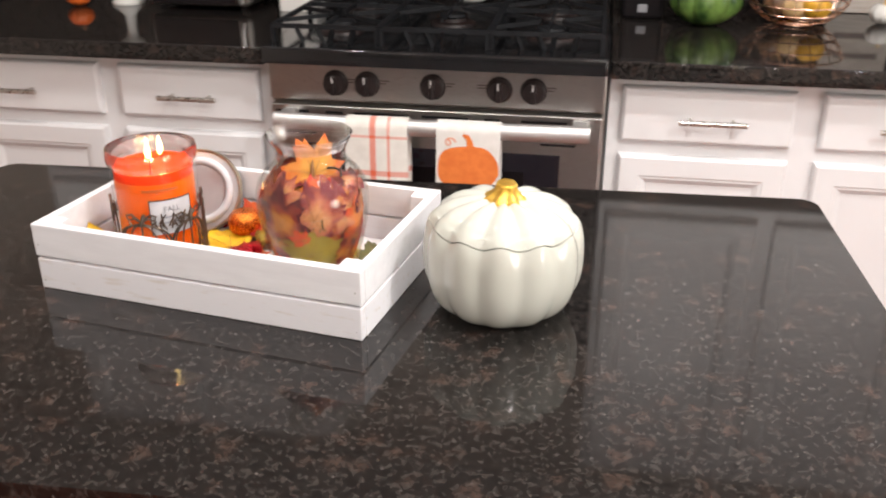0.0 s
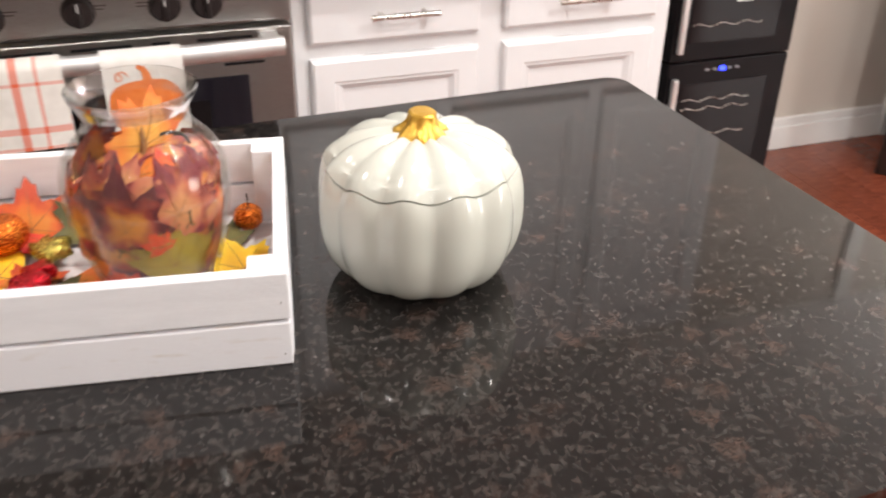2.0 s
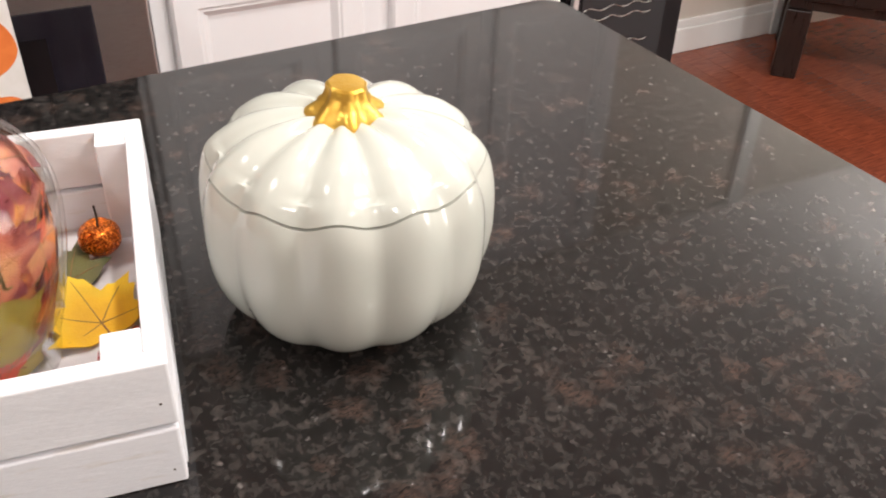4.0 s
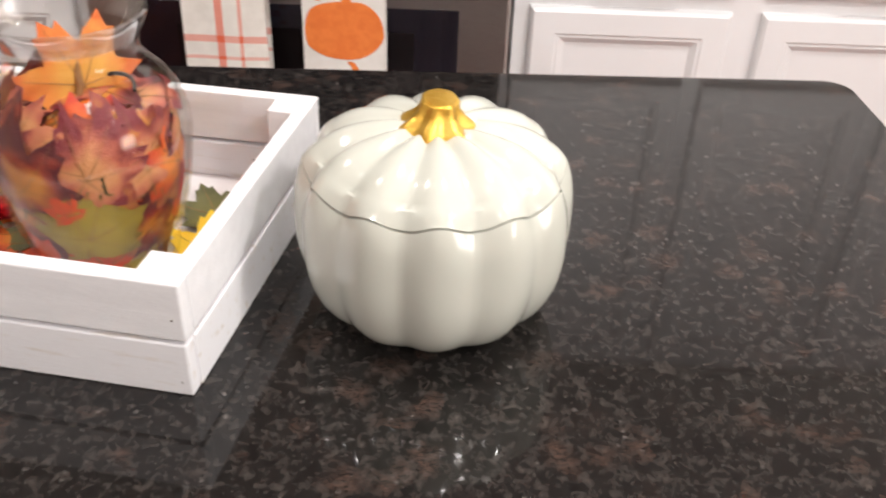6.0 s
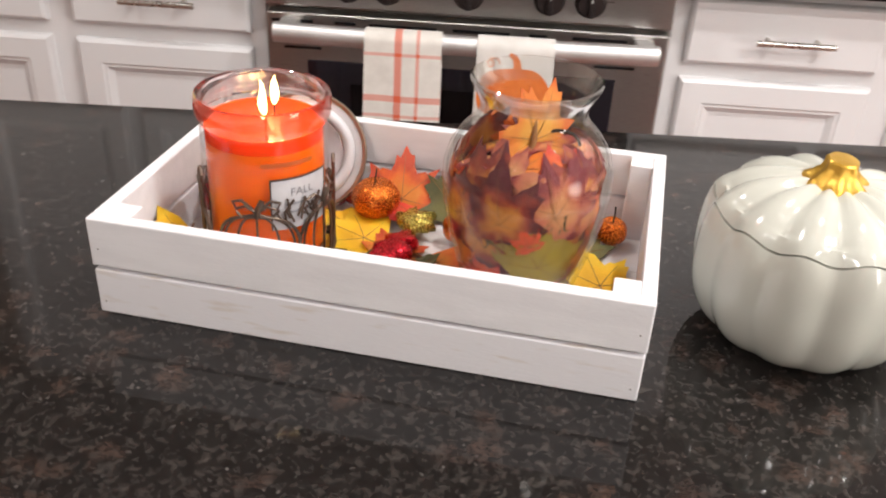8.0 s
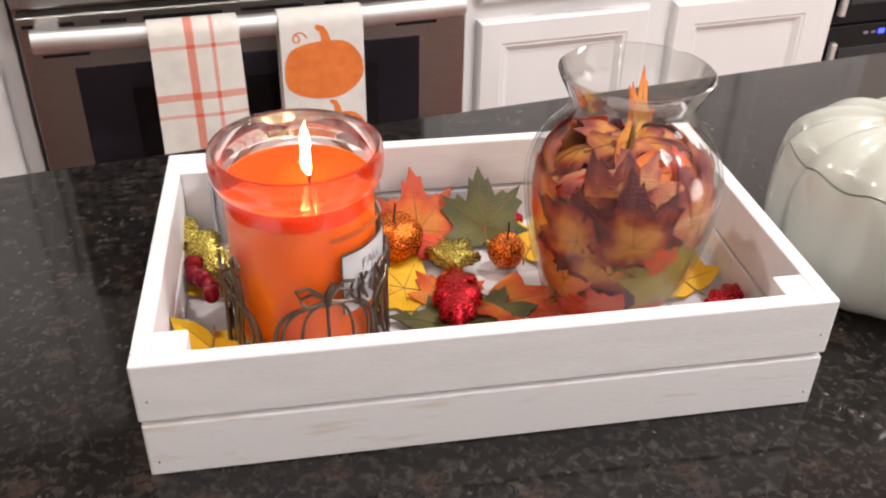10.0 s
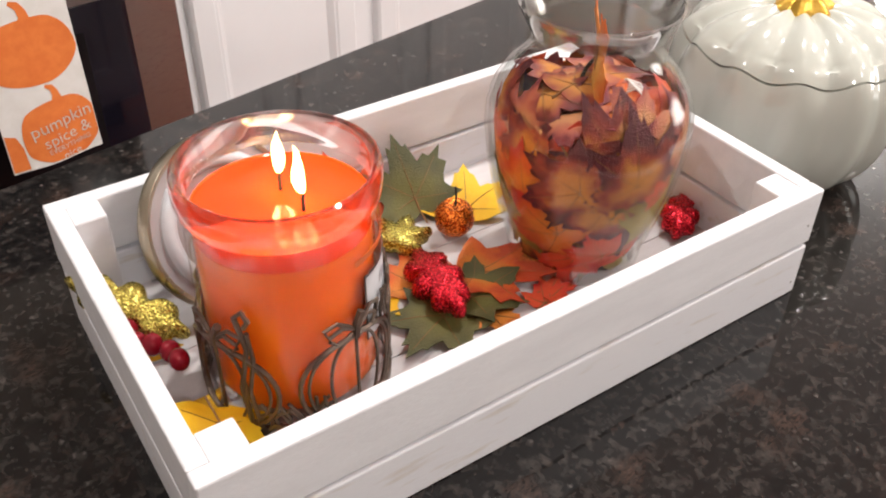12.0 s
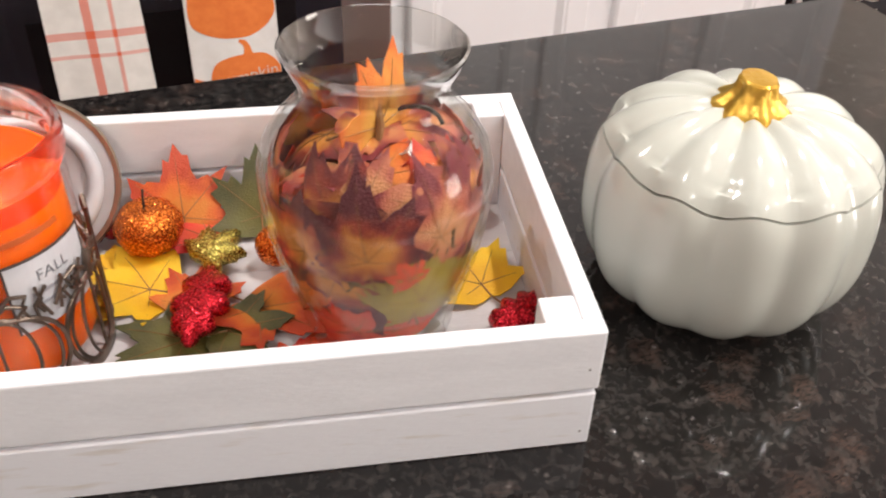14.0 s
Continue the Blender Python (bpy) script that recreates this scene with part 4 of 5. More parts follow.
for nm, x, y, z, r, hg, m_, lb in (("yellow_gourd", 0.275, 2.533, 0.022, 0.034, 0.058, GOURD_YELLOW, "round bright yellow gourd in the wire basket"),
                                   ("tan_gourd", 0.232, 2.560, 0.014, 0.034, 0.060, GOURD_TAN, "pale tan gourd lying in the wire basket"),
                                   ("brown_gourd", 0.190, 2.575, 0.024, 0.032, 0.055, GOURD_BROWN, "dark brown bumpy gourd in the basket"),
                                   ("tan_gourd", 0.275, 2.620, 0.024, 0.038, 0.066, GOURD_TAN, "pale tan gourd lying in the wire basket"),
                                   ("yellow_gourd", 0.215, 2.630, 0.024, 0.034, 0.066, GOURD_YELLOW, "round yellow gourd in the wire basket")):
    g = thing(nm, pose(x, y, CT + z, 8, 6, 40 * x), lb, "gourd", "gourds in the basket")
    part("shell", lathe(ball_profile(r, hg, 10, 0.004), 40, ribbed(9, 0.06)), m_, g, smooth=True)
    part("stalk", tubed([(0, 0, hg - 0.008), (0.003, 0, hg + 0.006), (0.009, 0, hg + 0.012)], [0.005, 0.0035, 0.004], 8), GOURD_BROWN, g, smooth=True)
wp = thing("mini_white_pumpkin", pose(0.455, 2.615, CT), "small white pumpkin on the worktop", "pumpkin")
part("shell", lathe(ball_profile(0.034, 0.05, 12, 0.006), 48, ribbed(10, 0.12)), GLOSS_WHITE, wp, smooth=True)
part("stalk", tubed([(0, 0, 0.042), (0.002, 0, 0.058)], [0.005, 0.004], 8), GOURD_TAN, wp, smooth=True)
sg = thing("wooden_sign", pose(0.44, 2.755, CT, -8, 0, 0), "grey weathered wooden sign leaning on the wall", "sign")
part("board", boxed(-0.085, 0.085, -0.008, 0.008, 0, 0.23, 0.002), SIGN_GREY, sg)
for j, (a, b) in enumerate(((-0.06, 0.05), (-0.05, 0.06), (-0.055, 0.03))):
    part("lettering_bar", boxed(a, b, -0.0095, -0.0078, 0.05 + j * 0.055, 0.065 + j * 0.055), INK, sg)


# ---- white pumpkin jar ----
PX, PY = -0.307, 1.012
NR = 12
R0 = 0.0795


def pumpkin_r(z):
    """Outer radius at a height above the worktop."""
    zc = 0.055
    if z >= zc:
        t = min((z - zc) / 0.0635, 1)
        return R0 * (1 - t ** 2.9) ** (1 / 2.9)
    t = (zc - z) / 0.055
    return 0.044 + (R0 - 0.044) * math.sqrt(max(0, 1 - t ** 2.1))


SEAM = 0.092


def scallop(a):
    return 0.0029 * math.cos(NR * a) + 0.0008 * math.sin(3 * a)


def rib(a, r, z):
    d = 0.064 * min(1, z / 0.012 + 0.35)
    return r * (1 - d * (1 - math.sqrt(math.cos(NR * a / 2) ** 2 + 0.05)))


pj = thing("pumpkin_jar", pose(PX, PY, 0.9145, 0, 0, 4), "cream glazed ceramic pumpkin jar with a gold-stemmed lid", "jar")
low = [(pumpkin_r(z), z) for z in [SEAM * (1 - math.cos(math.pi * k / 22)) / 2 for k in range(23)]]
prof = [(0, 0.002), (0.040, 0.001), (0.0425, 0.0)] + low[1:-1] + [(pumpkin_r(SEAM - 0.0012), SEAM - 0.0012), (pumpkin_r(SEAM) - 0.0022, SEAM - 0.0004), (pumpkin_r(SEAM) - 0.007, SEAM - 0.001), (0.066, 0.06), (0.04, 0.008), (0, 0.006)]
N_OUT = 3 + 21


def bowl_shape(a, i, r, z):
    w = min(max((z - 0.070) / 0.018, 0), 1)
    return (rib(a, r, z) if i < N_OUT + 3 else r), z + w * scallop(a)


part("bowl", lathe(prof, NR * 12, bowl_shape), CERAMIC, pj, smooth=True)
zs = [SEAM + 0.0008 + (0.1172 - SEAM - 0.0008) * math.sin(math.pi / 2 * k / 16) for k in range(17)]
lid_prof = [(0, SEAM - 0.002), (pumpkin_r(SEAM) - 0.008, SEAM - 0.002), (pumpkin_r(SEAM) - 0.006, SEAM + 0.0002), (pumpkin_r(SEAM) - 0.0012, SEAM + 0.0003)]
lid_prof += [(pumpkin_r(z), z) for z in zs[:-1]]
lid_prof = [p for p in lid_prof if p[0] > 0.021 or p[0] == 0]
r_in = lid_prof[-1]
lid_prof += [(r_in[0] * 0.72, r_in[1] + 0.0008), (r_in[0] * 0.45, r_in[1] - 0.0008), (0, r_in[1] - 0.002)]


def lid_shape(a, i, r, z):
    w = 1 - min(max((z - SEAM) / 0.012, 0), 1)
    return (rib(a, r, z) if i > 2 else r), z + w * scallop(a) - (0.0038 * (1 - math.sqrt(math.cos(NR * a / 2) ** 2 + 0.05)) if z > 0.1 else 0)


lid_ob = part("lid", lathe(lid_prof, NR * 12, lid_shape), CERAMIC, pj, "fluted lid with a scalloped edge", True)
SZ = r_in[1] - 0.002
bm = lathe([(0.0, 0.0), (0.0190, -0.0015), (0.0186, 0.0020), (0.0160, 0.0050), (0.0128, 0.0090), (0.0105, 0.0130), (0.0096, 0.0180), (0.0100, 0.0205), (0.0088, 0.0222), (0.0050, 0.0226), (0, 0.0226)], 84,
           lambda a, i, r, z: (r * (1 + (0.13 if 0 < i < 4 else 0.09 if i < 7 else 0.04) * math.cos(7 * a + 0.4) * (1 if i < 8 else 0.5)), z + (0.0014 * math.cos(a - 2.2) * r / 0.01 if i > 6 else 0)))
for v in bm.verts:
    v.co.x += 0.10 * max(v.co.z - 0.005, 0)
st = part("stem", bm, GOLD_PAINT, lid_ob, "gold painted fluted stem", True)
st.matrix_local = pose(0, 0, SZ) @ Matrix.Diagonal((1.04, 1.04, 0.74, 1))


# ---- wooden tray ----
TL, TD, TH, TW = 0.366, 0.2165, 0.0725, 0.0095
TRAY = pose(-0.5925, 1.0493, 0.9142, 0, 0, -8.0)
tray = thing("wooden_tray", TRAY, "whitewashed slatted wooden tray with worn edges", "tray")
a, b = TL / 2, TD / 2
for z0, z1, m_ in ((0.0, 0.0342, TRAY_WORN), (0.0368, TH, TRAY_PAINT)):
    off = 0.0008 if z0 == 0 else 0.0
    part("slat", boxed(-a + off, a - off, -b, -b + TW, z0, z1, 0.0012), m_, tray)
    part("slat", boxed(-a + off, a - off, b - TW, b, z0, z1, 0.0012), m_, tray)
    part("slat", boxed(-a, -a + TW, -b + TW, b - TW, z0, z1, 0.0012), m_, tray)
    part("slat", boxed(a - TW, a, -b + TW, b - TW, z0, z1, 0.0012), m_, tray)
for sx in (-1, 1):
    for z in (0.009, 0.050):
        part("nail", tubed([(sx * (a - 0.006), -b + 0.001, z), (sx * (a - 0.006), -b - 0.0002, z)], 0.0006, 8), BRONZE, tray, "small dark nail head")
for sx in (-1, 1):
    for sy in (-1, 1):
        x, y = sx * (a - TW), sy * (b - TW)
        part("corner_post", boxed(min(x, x - sx * 0.017), max(x, x - sx * 0.017), min(y, y - sy * 0.017), max(y, y - sy * 0.017), 0.006, TH - 0.0006, 0.001), TRAY_PAINT, tray)
for k in range(3):
    y0 = -b + TW + (TD - 2 * TW) * k / 3
    part("bottom_board", boxed(-a + TW, a - TW, y0 + 0.0002, y0 + (TD - 2 * TW) / 3 - 0.0002, 0.001, 0.0075, 0.0006), TRAY_FLOOR, tray)
# the hand-made tray is a little out of square: its true corners, by the place along and across it
CORNERS = ((-0.1834, -0.1069), (0.1821, -0.1094), (0.1887, 0.1121), (-0.1788, 0.1119))
for o in tray.children:
    for v in o.data.vertices:
        u, w = v.co.x / TL + 0.5, v.co.y / TD + 0.5
        k4 = ((1 - u) * (1 - w), u * (1 - w), u * w, (1 - u) * w)
        v.co.x, v.co.y = (sum(k * c[i] for k, c in zip(k4, CORNERS)) for i in (0, 1))
FZ = 0.9142 + 0.0078


# ---- leaves ----
HALF = [(0, 1.0), (7, 0.82), (12, 0.83), (18, 0.66), (26, 0.55), (34, 0.70), (39, 0.69), (47, 0.93), (54, 0.75), (61, 0.76), (70, 0.58), (82, 0.50), (92, 0.60), (102, 0.73), (112, 0.56), (135, 0.42), (160, 0.30)]
OAK = [(0, 1.0), (0.13, 0.90), (0.15, 0.74), (0.34, 0.67), (0.40, 0.53), (0.25, 0.42), (0.25, 0.30), (0.47, 0.24), (0.54, 0.08), (0.42, -0.03), (0.28, -0.09), (0.28, -0.20), (0.43, -0.27), (0.45, -0.44), (0.32, -0.53), (0.17, -0.58), (0.09, -0.80)]


def leaf_outline(half):
    if half is OAK:
        full = half + [(-x, y) for x, y in half[:0:-1]]
        # round the lobes off by cutting each corner
        return [(p[0] * w + q[0] * (1 - w), p[1] * w + q[1] * (1 - w)) for p, q in zip(full, full[1:] + full[:1]) for w in (0.75, 0.25)]
    full = [(90 - d, r) for d, r in half] + [(270, half[-1][1] * 0.75)] + [(90 + d, r) for d, r in half[:0:-1]]
    return [(r * math.cos(radians(d)), r * math.sin(radians(d))) for d, r in full]


def leaf_surface(size, curl, fold, wave):
    def f(x, y):
        return (x * size, y * size, size * (curl * (x * x + y * y) + fold * abs(x) + wave * math.sin(4 * x + 3 * y)))
    return f


def cloth_leaf(name, m, size, material, label, curl=0.12, fold=0.05, wave=0.04, half=HALF, bend=0.0, group="cloth leaves", veins=True, rnd=0):
    """A cloth maple leaf with raised veins. bend: how far it wraps round an upright glass wall of that radius."""
    t = thing(name, m, label, "leaf", group)
    f = leaf_surface(size, curl, fold, wave)
    rr = random.Random(rnd)
    out = [(x * (1 + rr.uniform(-0.06, 0.06)), y * (1 + rr.uniform(-0.06, 0.06))) for x, y in leaf_outline(half)]

    def pt(x, y, lift):
        px, py, pz = f(x, y)
        if bend:
            ang = px / bend
            px, pz = bend * math.sin(ang), pz + bend * (math.cos(ang) - 1)
        return (px, py, pz + lift)

    bm = bmesh.new()
    n = len(out)
    for lift in (0.0, 0.0006):
        mid = bm.verts.new(pt(0, 0, lift))
        rings = [[bm.verts.new(pt(x * k, y * k, lift)) for x, y in out] for k in (0.35, 0.7, 1.0)]
        for i in range(n):
            j = (i + 1) % n
            bm.faces.new((mid, rings[0][i], rings[0][j]))
            for p, q in zip(rings, rings[1:]):
                bm.faces.new((p[i], q[i], q[j], p[j]))
        if lift:
            for i in range(n):
                j = (i + 1) % n
                bm.faces.new((low_ring[i], low_ring[j], rings[-1][j], rings[-1][i]))
        low_ring = rings[-1]
    blade = part("blade", bm, material, t, smooth=True)
    if not veins:
        return t
    bm = bmesh.new()
    tips = ((90, 0.86), (43, 0.78), (137, 0.78), (-13, 0.5), (193, 0.5)) if half is HALF else ((90, 0.9),)
    for d, r in tips:
        tube(bm, [pt(k / 6 * r * math.cos(radians(d)), k / 6 * r * math.sin(radians(d)), 0.0007) for k in range(7)], [0.00034 - 0.000035 * k for k in range(7)], 5)
    tube(bm, [pt(0, 0, 0.0006), pt(0.0, -0.2, 0.0008), pt(0.03, -0.42, 0.001)], 0.0006, 5)
    part("vein", bm, VEIN, blade)
    return t


def lying(x, y, turn, z=FZ, tx=0, ty=0):
    return pose(x, y, z, tx, ty, turn)


for i, (nm, x, y, turn, z, tx, ty, size, m_, lb, cu) in enumerate((
        ("yellow_leaf", -0.622, 1.078, 70, FZ + 0.001, 3, 0, 0.046, L_YELLOW, "bright yellow cloth maple leaf lying in the tray", 0.10),
        ("orange_leaf", -0.566, 1.045, -140, FZ + 0.002, 0, -3, 0.046, L_ORANGE, "orange-red cloth maple leaf lying in the tray", 0.12),
        ("olive_leaf", -0.607, 1.030, 110, FZ + 0.0015, 0, 0, 0.041, L_OLIVE, "olive green cloth leaf under a glitter leaf", 0.10),
        ("olive_leaf", -0.585, 1.030, -95, FZ + 0.003, 2, 2, 0.036, L_OLIVE, "olive green cloth leaf under a glitter leaf", 0.10),
        ("orange_leaf", -0.586, 1.013, -150, FZ + 0.001, 0, 0, 0.020, L_ORANGE, "small orange-red cloth leaf flat on the tray", 0.08),
        ("orange_leaf", -0.598, 1.126, 4, FZ + 0.013, 50, 4, 0.043, L_ORANGE, "orange cloth maple leaf propped against the tray side", 0.10),
        ("olive_leaf", -0.553, 1.116, -12, FZ + 0.013, 45, -4, 0.042, L_OLIVE, "dark olive cloth maple leaf propped against the tray", 0.10),
        ("red_leaf", -0.585, 1.110, 60, FZ + 0.006, 8, 0, 0.030, L_RED, "deep red cloth leaf under the olive one", 0.08),
        ("yellow_leaf", -0.527, 1.095, -40, FZ + 0.003, 6, 0, 0.040, L_YELLOW, "yellow cloth maple leaf tucked behind the vase", 0.10),
        ("yellow_leaf", -0.443, 1.030, 15, FZ + 0.003, 4, 0, 0.042, L_YELLOW, "yellow cloth maple leaf beside the vase", 0.12),
        ("olive_leaf", -0.452, 1.075, 30, FZ + 0.003, 5, 0, 0.036, L_OLIVE, "olive green cloth leaf under a copper pumpkin", 0.08),
        ("yellow_leaf", -0.752, 1.055, 185, FZ + 0.003, 4, 0, 0.032, L_YELLOW, "yellow cloth maple leaf in the tray corner", 0.12),
        ("yellow_leaf", -0.744, 1.112, -20, FZ + 0.003, 5, 0, 0.026, L_YELLOW, "yellow cloth maple leaf beside the candle", 0.10),
        ("red_leaf", -0.556, 1.000, -85, FZ + 0.001, 0, 0, 0.022, L_RED, "small red cloth leaf by the front slat", 0.10),
        ("olive_leaf", -0.700, 1.003, 95, FZ + 0.001, 0, 0, 0.020, L_OLIVE, "small olive leaf in front of the candle", 0.05),
        ("orange_leaf", -0.600, 1.060, -30, FZ + 0.002, 2, 0, 0.034, L_ORANGE, "orange cloth leaf under the red glitter leaf", 0.06),
        ("yellow_leaf", -0.640, 1.098, 100, FZ + 0.001, 3, 0, 0.034, L_YELLOW, "yellow cloth leaf under the copper pumpkin", 0.06),
        ("olive_leaf", -0.540, 1.128, 60, FZ + 0.004, 12, 0, 0.034, L_OLIVE, "olive cloth leaf behind the vase", 0.06),
        ("yellow_leaf", -0.748, 1.030, 172, FZ + 0.018, -10, -34, 0.043, L_YELLOW, "yellow cloth leaf leaning on the tray side", 0.06),
        ("red_leaf", -0.546, 1.006, -120, FZ + 0.001, 0, 0, 0.017, L_RED, "small red cloth leaf by the vase foot", 0.06),
        ("orange_leaf", -0.532, 1.035, 200, FZ + 0.001, 0, 0, 0.026, L_ORANGE, "orange cloth leaf beside the vase foot", 0.05))):
    cloth_leaf(nm, lying(x, y, turn, z, tx, ty), size, m_, lb, curl=cu, rnd=i, group="cloth leaves in the tray")


def glitter_leaf(name, m, size, thick, material, label, half):
    """A puffed resin leaf covered in glitter."""
    t = tagged(part(name, bmesh.new(), material), label, "ornament", "glitter leaves")
    bm = bmesh.new()
    out = leaf_outline(half)
    n = len(out)
    loops = []
    for k, z in ((1.0, 0.15), (1.03, 0.45), (0.93, 0.80), (0.66, 0.92), (0.3, 1.0)):
        loops.append([bm.verts.new((x * k * size, y * k * size, z * thick)) for x, y in out])
    for p, q in zip(loops, loops[1:]):
        for i in range(n):
            j = (i + 1) % n
            bm.faces.new((p[i], p[j], q[j], q[i]))
    mid = bm.verts.new((0, 0, thick))
    for i in range(n):
        bm.faces.new((mid, loops[-1][i], loops[-1][(i + 1) % n]))
    bm.faces.new(loops[0][::-1])
    bmesh.ops.recalc_face_normals(bm, faces=bm.faces)
    bm.to_mesh(t.data)
    bm.free()
    t.data.shade_smooth()
    t.matrix_world = m
    return t


glitter_leaf("red_glitter_leaf", pose(-0.595, 1.049, FZ + 0.005, 4, 6, 163) @ Matrix.Diagonal((0.84, 1.0, 1.0, 1.0)), 0.036, 0.013, G_RED, "red glitter oak leaf ornament on the cloth leaves", OAK)
glitter_leaf("gold_glitter_leaf", pose(-0.588, 1.091, FZ + 0.005, 6, 0, -60), 0.024, 0.012, G_GOLD, "gold glitter maple leaf ornament in the tray", HALF)
glitter_leaf("red_glitter_leaf", pose(-0.436, 0.995, FZ + 0.002, 4, 0, -60), 0.023, 0.013, G_RED, "red glitter oak leaf ornament beside the vase", OAK)
glitter_leaf("gold_glitter_leaf", pose(-0.740, 1.128, FZ + 0.018, 22, -22, 25) @ Matrix.Diagonal((0.76, 1.12, 1.0, 1.0)), 0.035, 0.013, G_GOLD, "gold glitter leaf ornament leaning by the candle", OAK)
glitter_leaf("red_glitter_leaf", pose(-0.535, 1.132, FZ + 0.006, 15, 0, 70), 0.020, 0.011, G_RED, "red glitter leaf ornament behind the vase", OAK)


def berry_spray(m, n, label):
    t = thing("berry_spray", m, label, "berries", "berry sprays")
    for k in range(n):
        part("berry", lathe(ball_profile(0.0062 - 0.0002 * k, 0.0125, 8), 16, at=(0.002 * math.sin(k * 2.1), -0.0105 * k, 0.0015 * (k % 2))), G_BERRY, t, smooth=True)
    part("twig", tubed([(0, 0.008, 0.004), (0, -0.0105 * (n - 1), 0.005)], 0.0012, 6), VEIN, t)
    return t


berry_spray(pose(-0.7545, 1.124, FZ + 0.012, -6, 0, 15), 6, "string of glossy dark red berries in the tray")
berry_spray(pose(-0.650, 1.130, FZ + 0.002, 0, 0, 80), 2, "pair of glossy red berries by the copper pumpkin")


def copper_pumpkin(x, y, r, hgt, label, turn=0):
    t = thing("copper_pumpkin", pose(x, y, FZ + 0.002, 3, -3, turn), label, "ornament", "copper glitter pumpkins")
    part("shell", lathe(ball_profile(r, hgt, 12, 0.003), 60, ribbed(8, 0.08)), G_ORANGE, t, smooth=True)
    part("stalk", tubed([(0, 0, hgt - 0.004), (0.001, 0.0, hgt + 0.004), (0.002, 0.001, hgt + 0.010)], 0.0007, 6), WICK, t, "thin wire stalk")
    return t


copper_pumpkin(-0.617, 1.116, 0.0200, 0.032, "copper glitter foam pumpkin, the largest in the tray")
copper_pumpkin(-0.549, 1.084, 0.0128, 0.024, "small copper glitter foam pumpkin beside the vase", 30)
copper_pumpkin(-0.430, 1.098, 0.0125, 0.022, "small copper glitter foam pumpkin in the tray corner", 60)

# ---- candle ----
JX, JY = -0.689, 1.052
JZ = FZ + 0.0004
cd = thing("jar_candle", pose(JX, JY, JZ), "lit orange two-wick candle in a glass jar with bronze sleeve", "candle")
JH = 0.1275
jar_prof = [(0, 0.0), (0.036, 0.0), (0.0425, 0.003), (0.0448, 0.009), (0.0448, 0.096), (0.0442, 0.104), (0.0448, 0.109), (0.0464, 0.112), (0.0473, 0.116), (0.0474, 0.123), (0.0465, JH - 0.0006), (0.0450, JH), (0.0434, JH - 0.001),
            (0.0424, 0.121), (0.0414, 0.112), (0.0412, 0.104), (0.0416, 0.096), (0.0416, 0.014), (0.039, 0.009), (0, 0.008)]
jar = part("glass_jar", lathe(jar_prof, 96), JAR_GLASS, cd, "clear glass jar with a thick rolled rim", True)
jar.visible_shadow = False
jar.data.materials.append(LIP_GLASS)
for f in jar.data.polygons:
    f.material_index = int(f.center.z > 0.1085)
wax = part("wax", lathe([(0, 0.0085), (0.0385, 0.0095), (0.0412, 0.0145), (0.0412, 0.0960), (0, 0.0960)], 72), WAX, cd, "solid orange wax", True)
part("melted_wax", lathe([(0, 0.0962), (0.0412, 0.0962), (0.0411, 0.1066), (0.0404, 0.1056), (0.036, 0.1052), (0, 0.1052)], 72), MELT, cd, "molten red-orange wax pool", True)
for (fx, fy, fz), hgt, lean in zip(FLAMES, (0.022, 0.026), (0.0012, -0.0022)):
    x, y = fx - JX, fy - JY
    part("wick", tubed([(x, y, 0.100), (x, y, 0.112), (x + 0.001, y, 0.1165)], 0.0009, 6), WICK, cd)
    fp = [(0, 0), (0.0014, 0.0008), (0.0026, 0.004), (0.0031, 0.008), (0.0028, 0.012), (0.0020, 0.016), (0.0011, hgt - 0.004), (0, hgt)]
    bm = lathe(fp, 16)
    for v in bm.verts:
        f = v.co.z / hgt
        v.co.x += lean * (1.4 * f * f + 0.5 * math.sin(f * 5.5))
    fl = part("flame", bm, FLAME, cd, "bright yellow flame", True)
    fl.matrix_local = pose(x, y, 0.1145)
    fl.visible_shadow = False


def wrap(ang, z, r):
    return (r * math.cos(radians(ang)), r * math.sin(radians(ang)), z)


# printed label on the glass
def label_patch(a0, a1, z0, z1, r, n=16):
    bm = bmesh.new()
    lo = [[bm.verts.new(wrap(a0 + (a1 - a0) * k / n, z, rr)) for k in range(n + 1)] for rr in (r, r + 0.0003) for z in (z0, z1)]
    for p, q in ((lo[0], lo[1]), (lo[2], lo[3]), (lo[0], lo[2]), (lo[1], lo[3])):
        for k in range(n):
            bm.faces.new((p[k], p[k + 1], q[k + 1], q[k]))
    for k in (0, n):
        bm.faces.new((lo[0][k], lo[1][k], lo[3][k], lo[2][k]))
    return bm


LA = -45
LR = 0.0451
lab = part("paper_label", label_patch(LA - 28, LA + 28, 0.042, 0.080, LR), LABEL_GREY, cd, "grey-white paper label with dark border")
part("border", label_patch(LA - 29, LA + 29, 0.0795, 0.0810, LR + 0.0003), INK, lab)
for s in (-1, 1):
    part("border", label_patch(LA + s * 28.5 - 0.7, LA + s * 28.5 + 0.7, 0.042, 0.0795, LR + 0.0003), INK, lab)
bm = letters("FALL", 0.0085)
for v in bm.verts:
    v.co = Vector(wrap(LA + math.degrees(v.co.x / LR), 0.0695 + v.co.y, LR + 0.0005))
part("lettering", bm, LED_DIM, lab)
for k in range(2):
    part("text_bar", label_patch(LA - 16 + 3 * k, LA + 16 - 3 * k, 0.0600 - 0.006 * k, 0.0620 - 0.006 * k, LR + 0.0003), LED_DIM, lab)
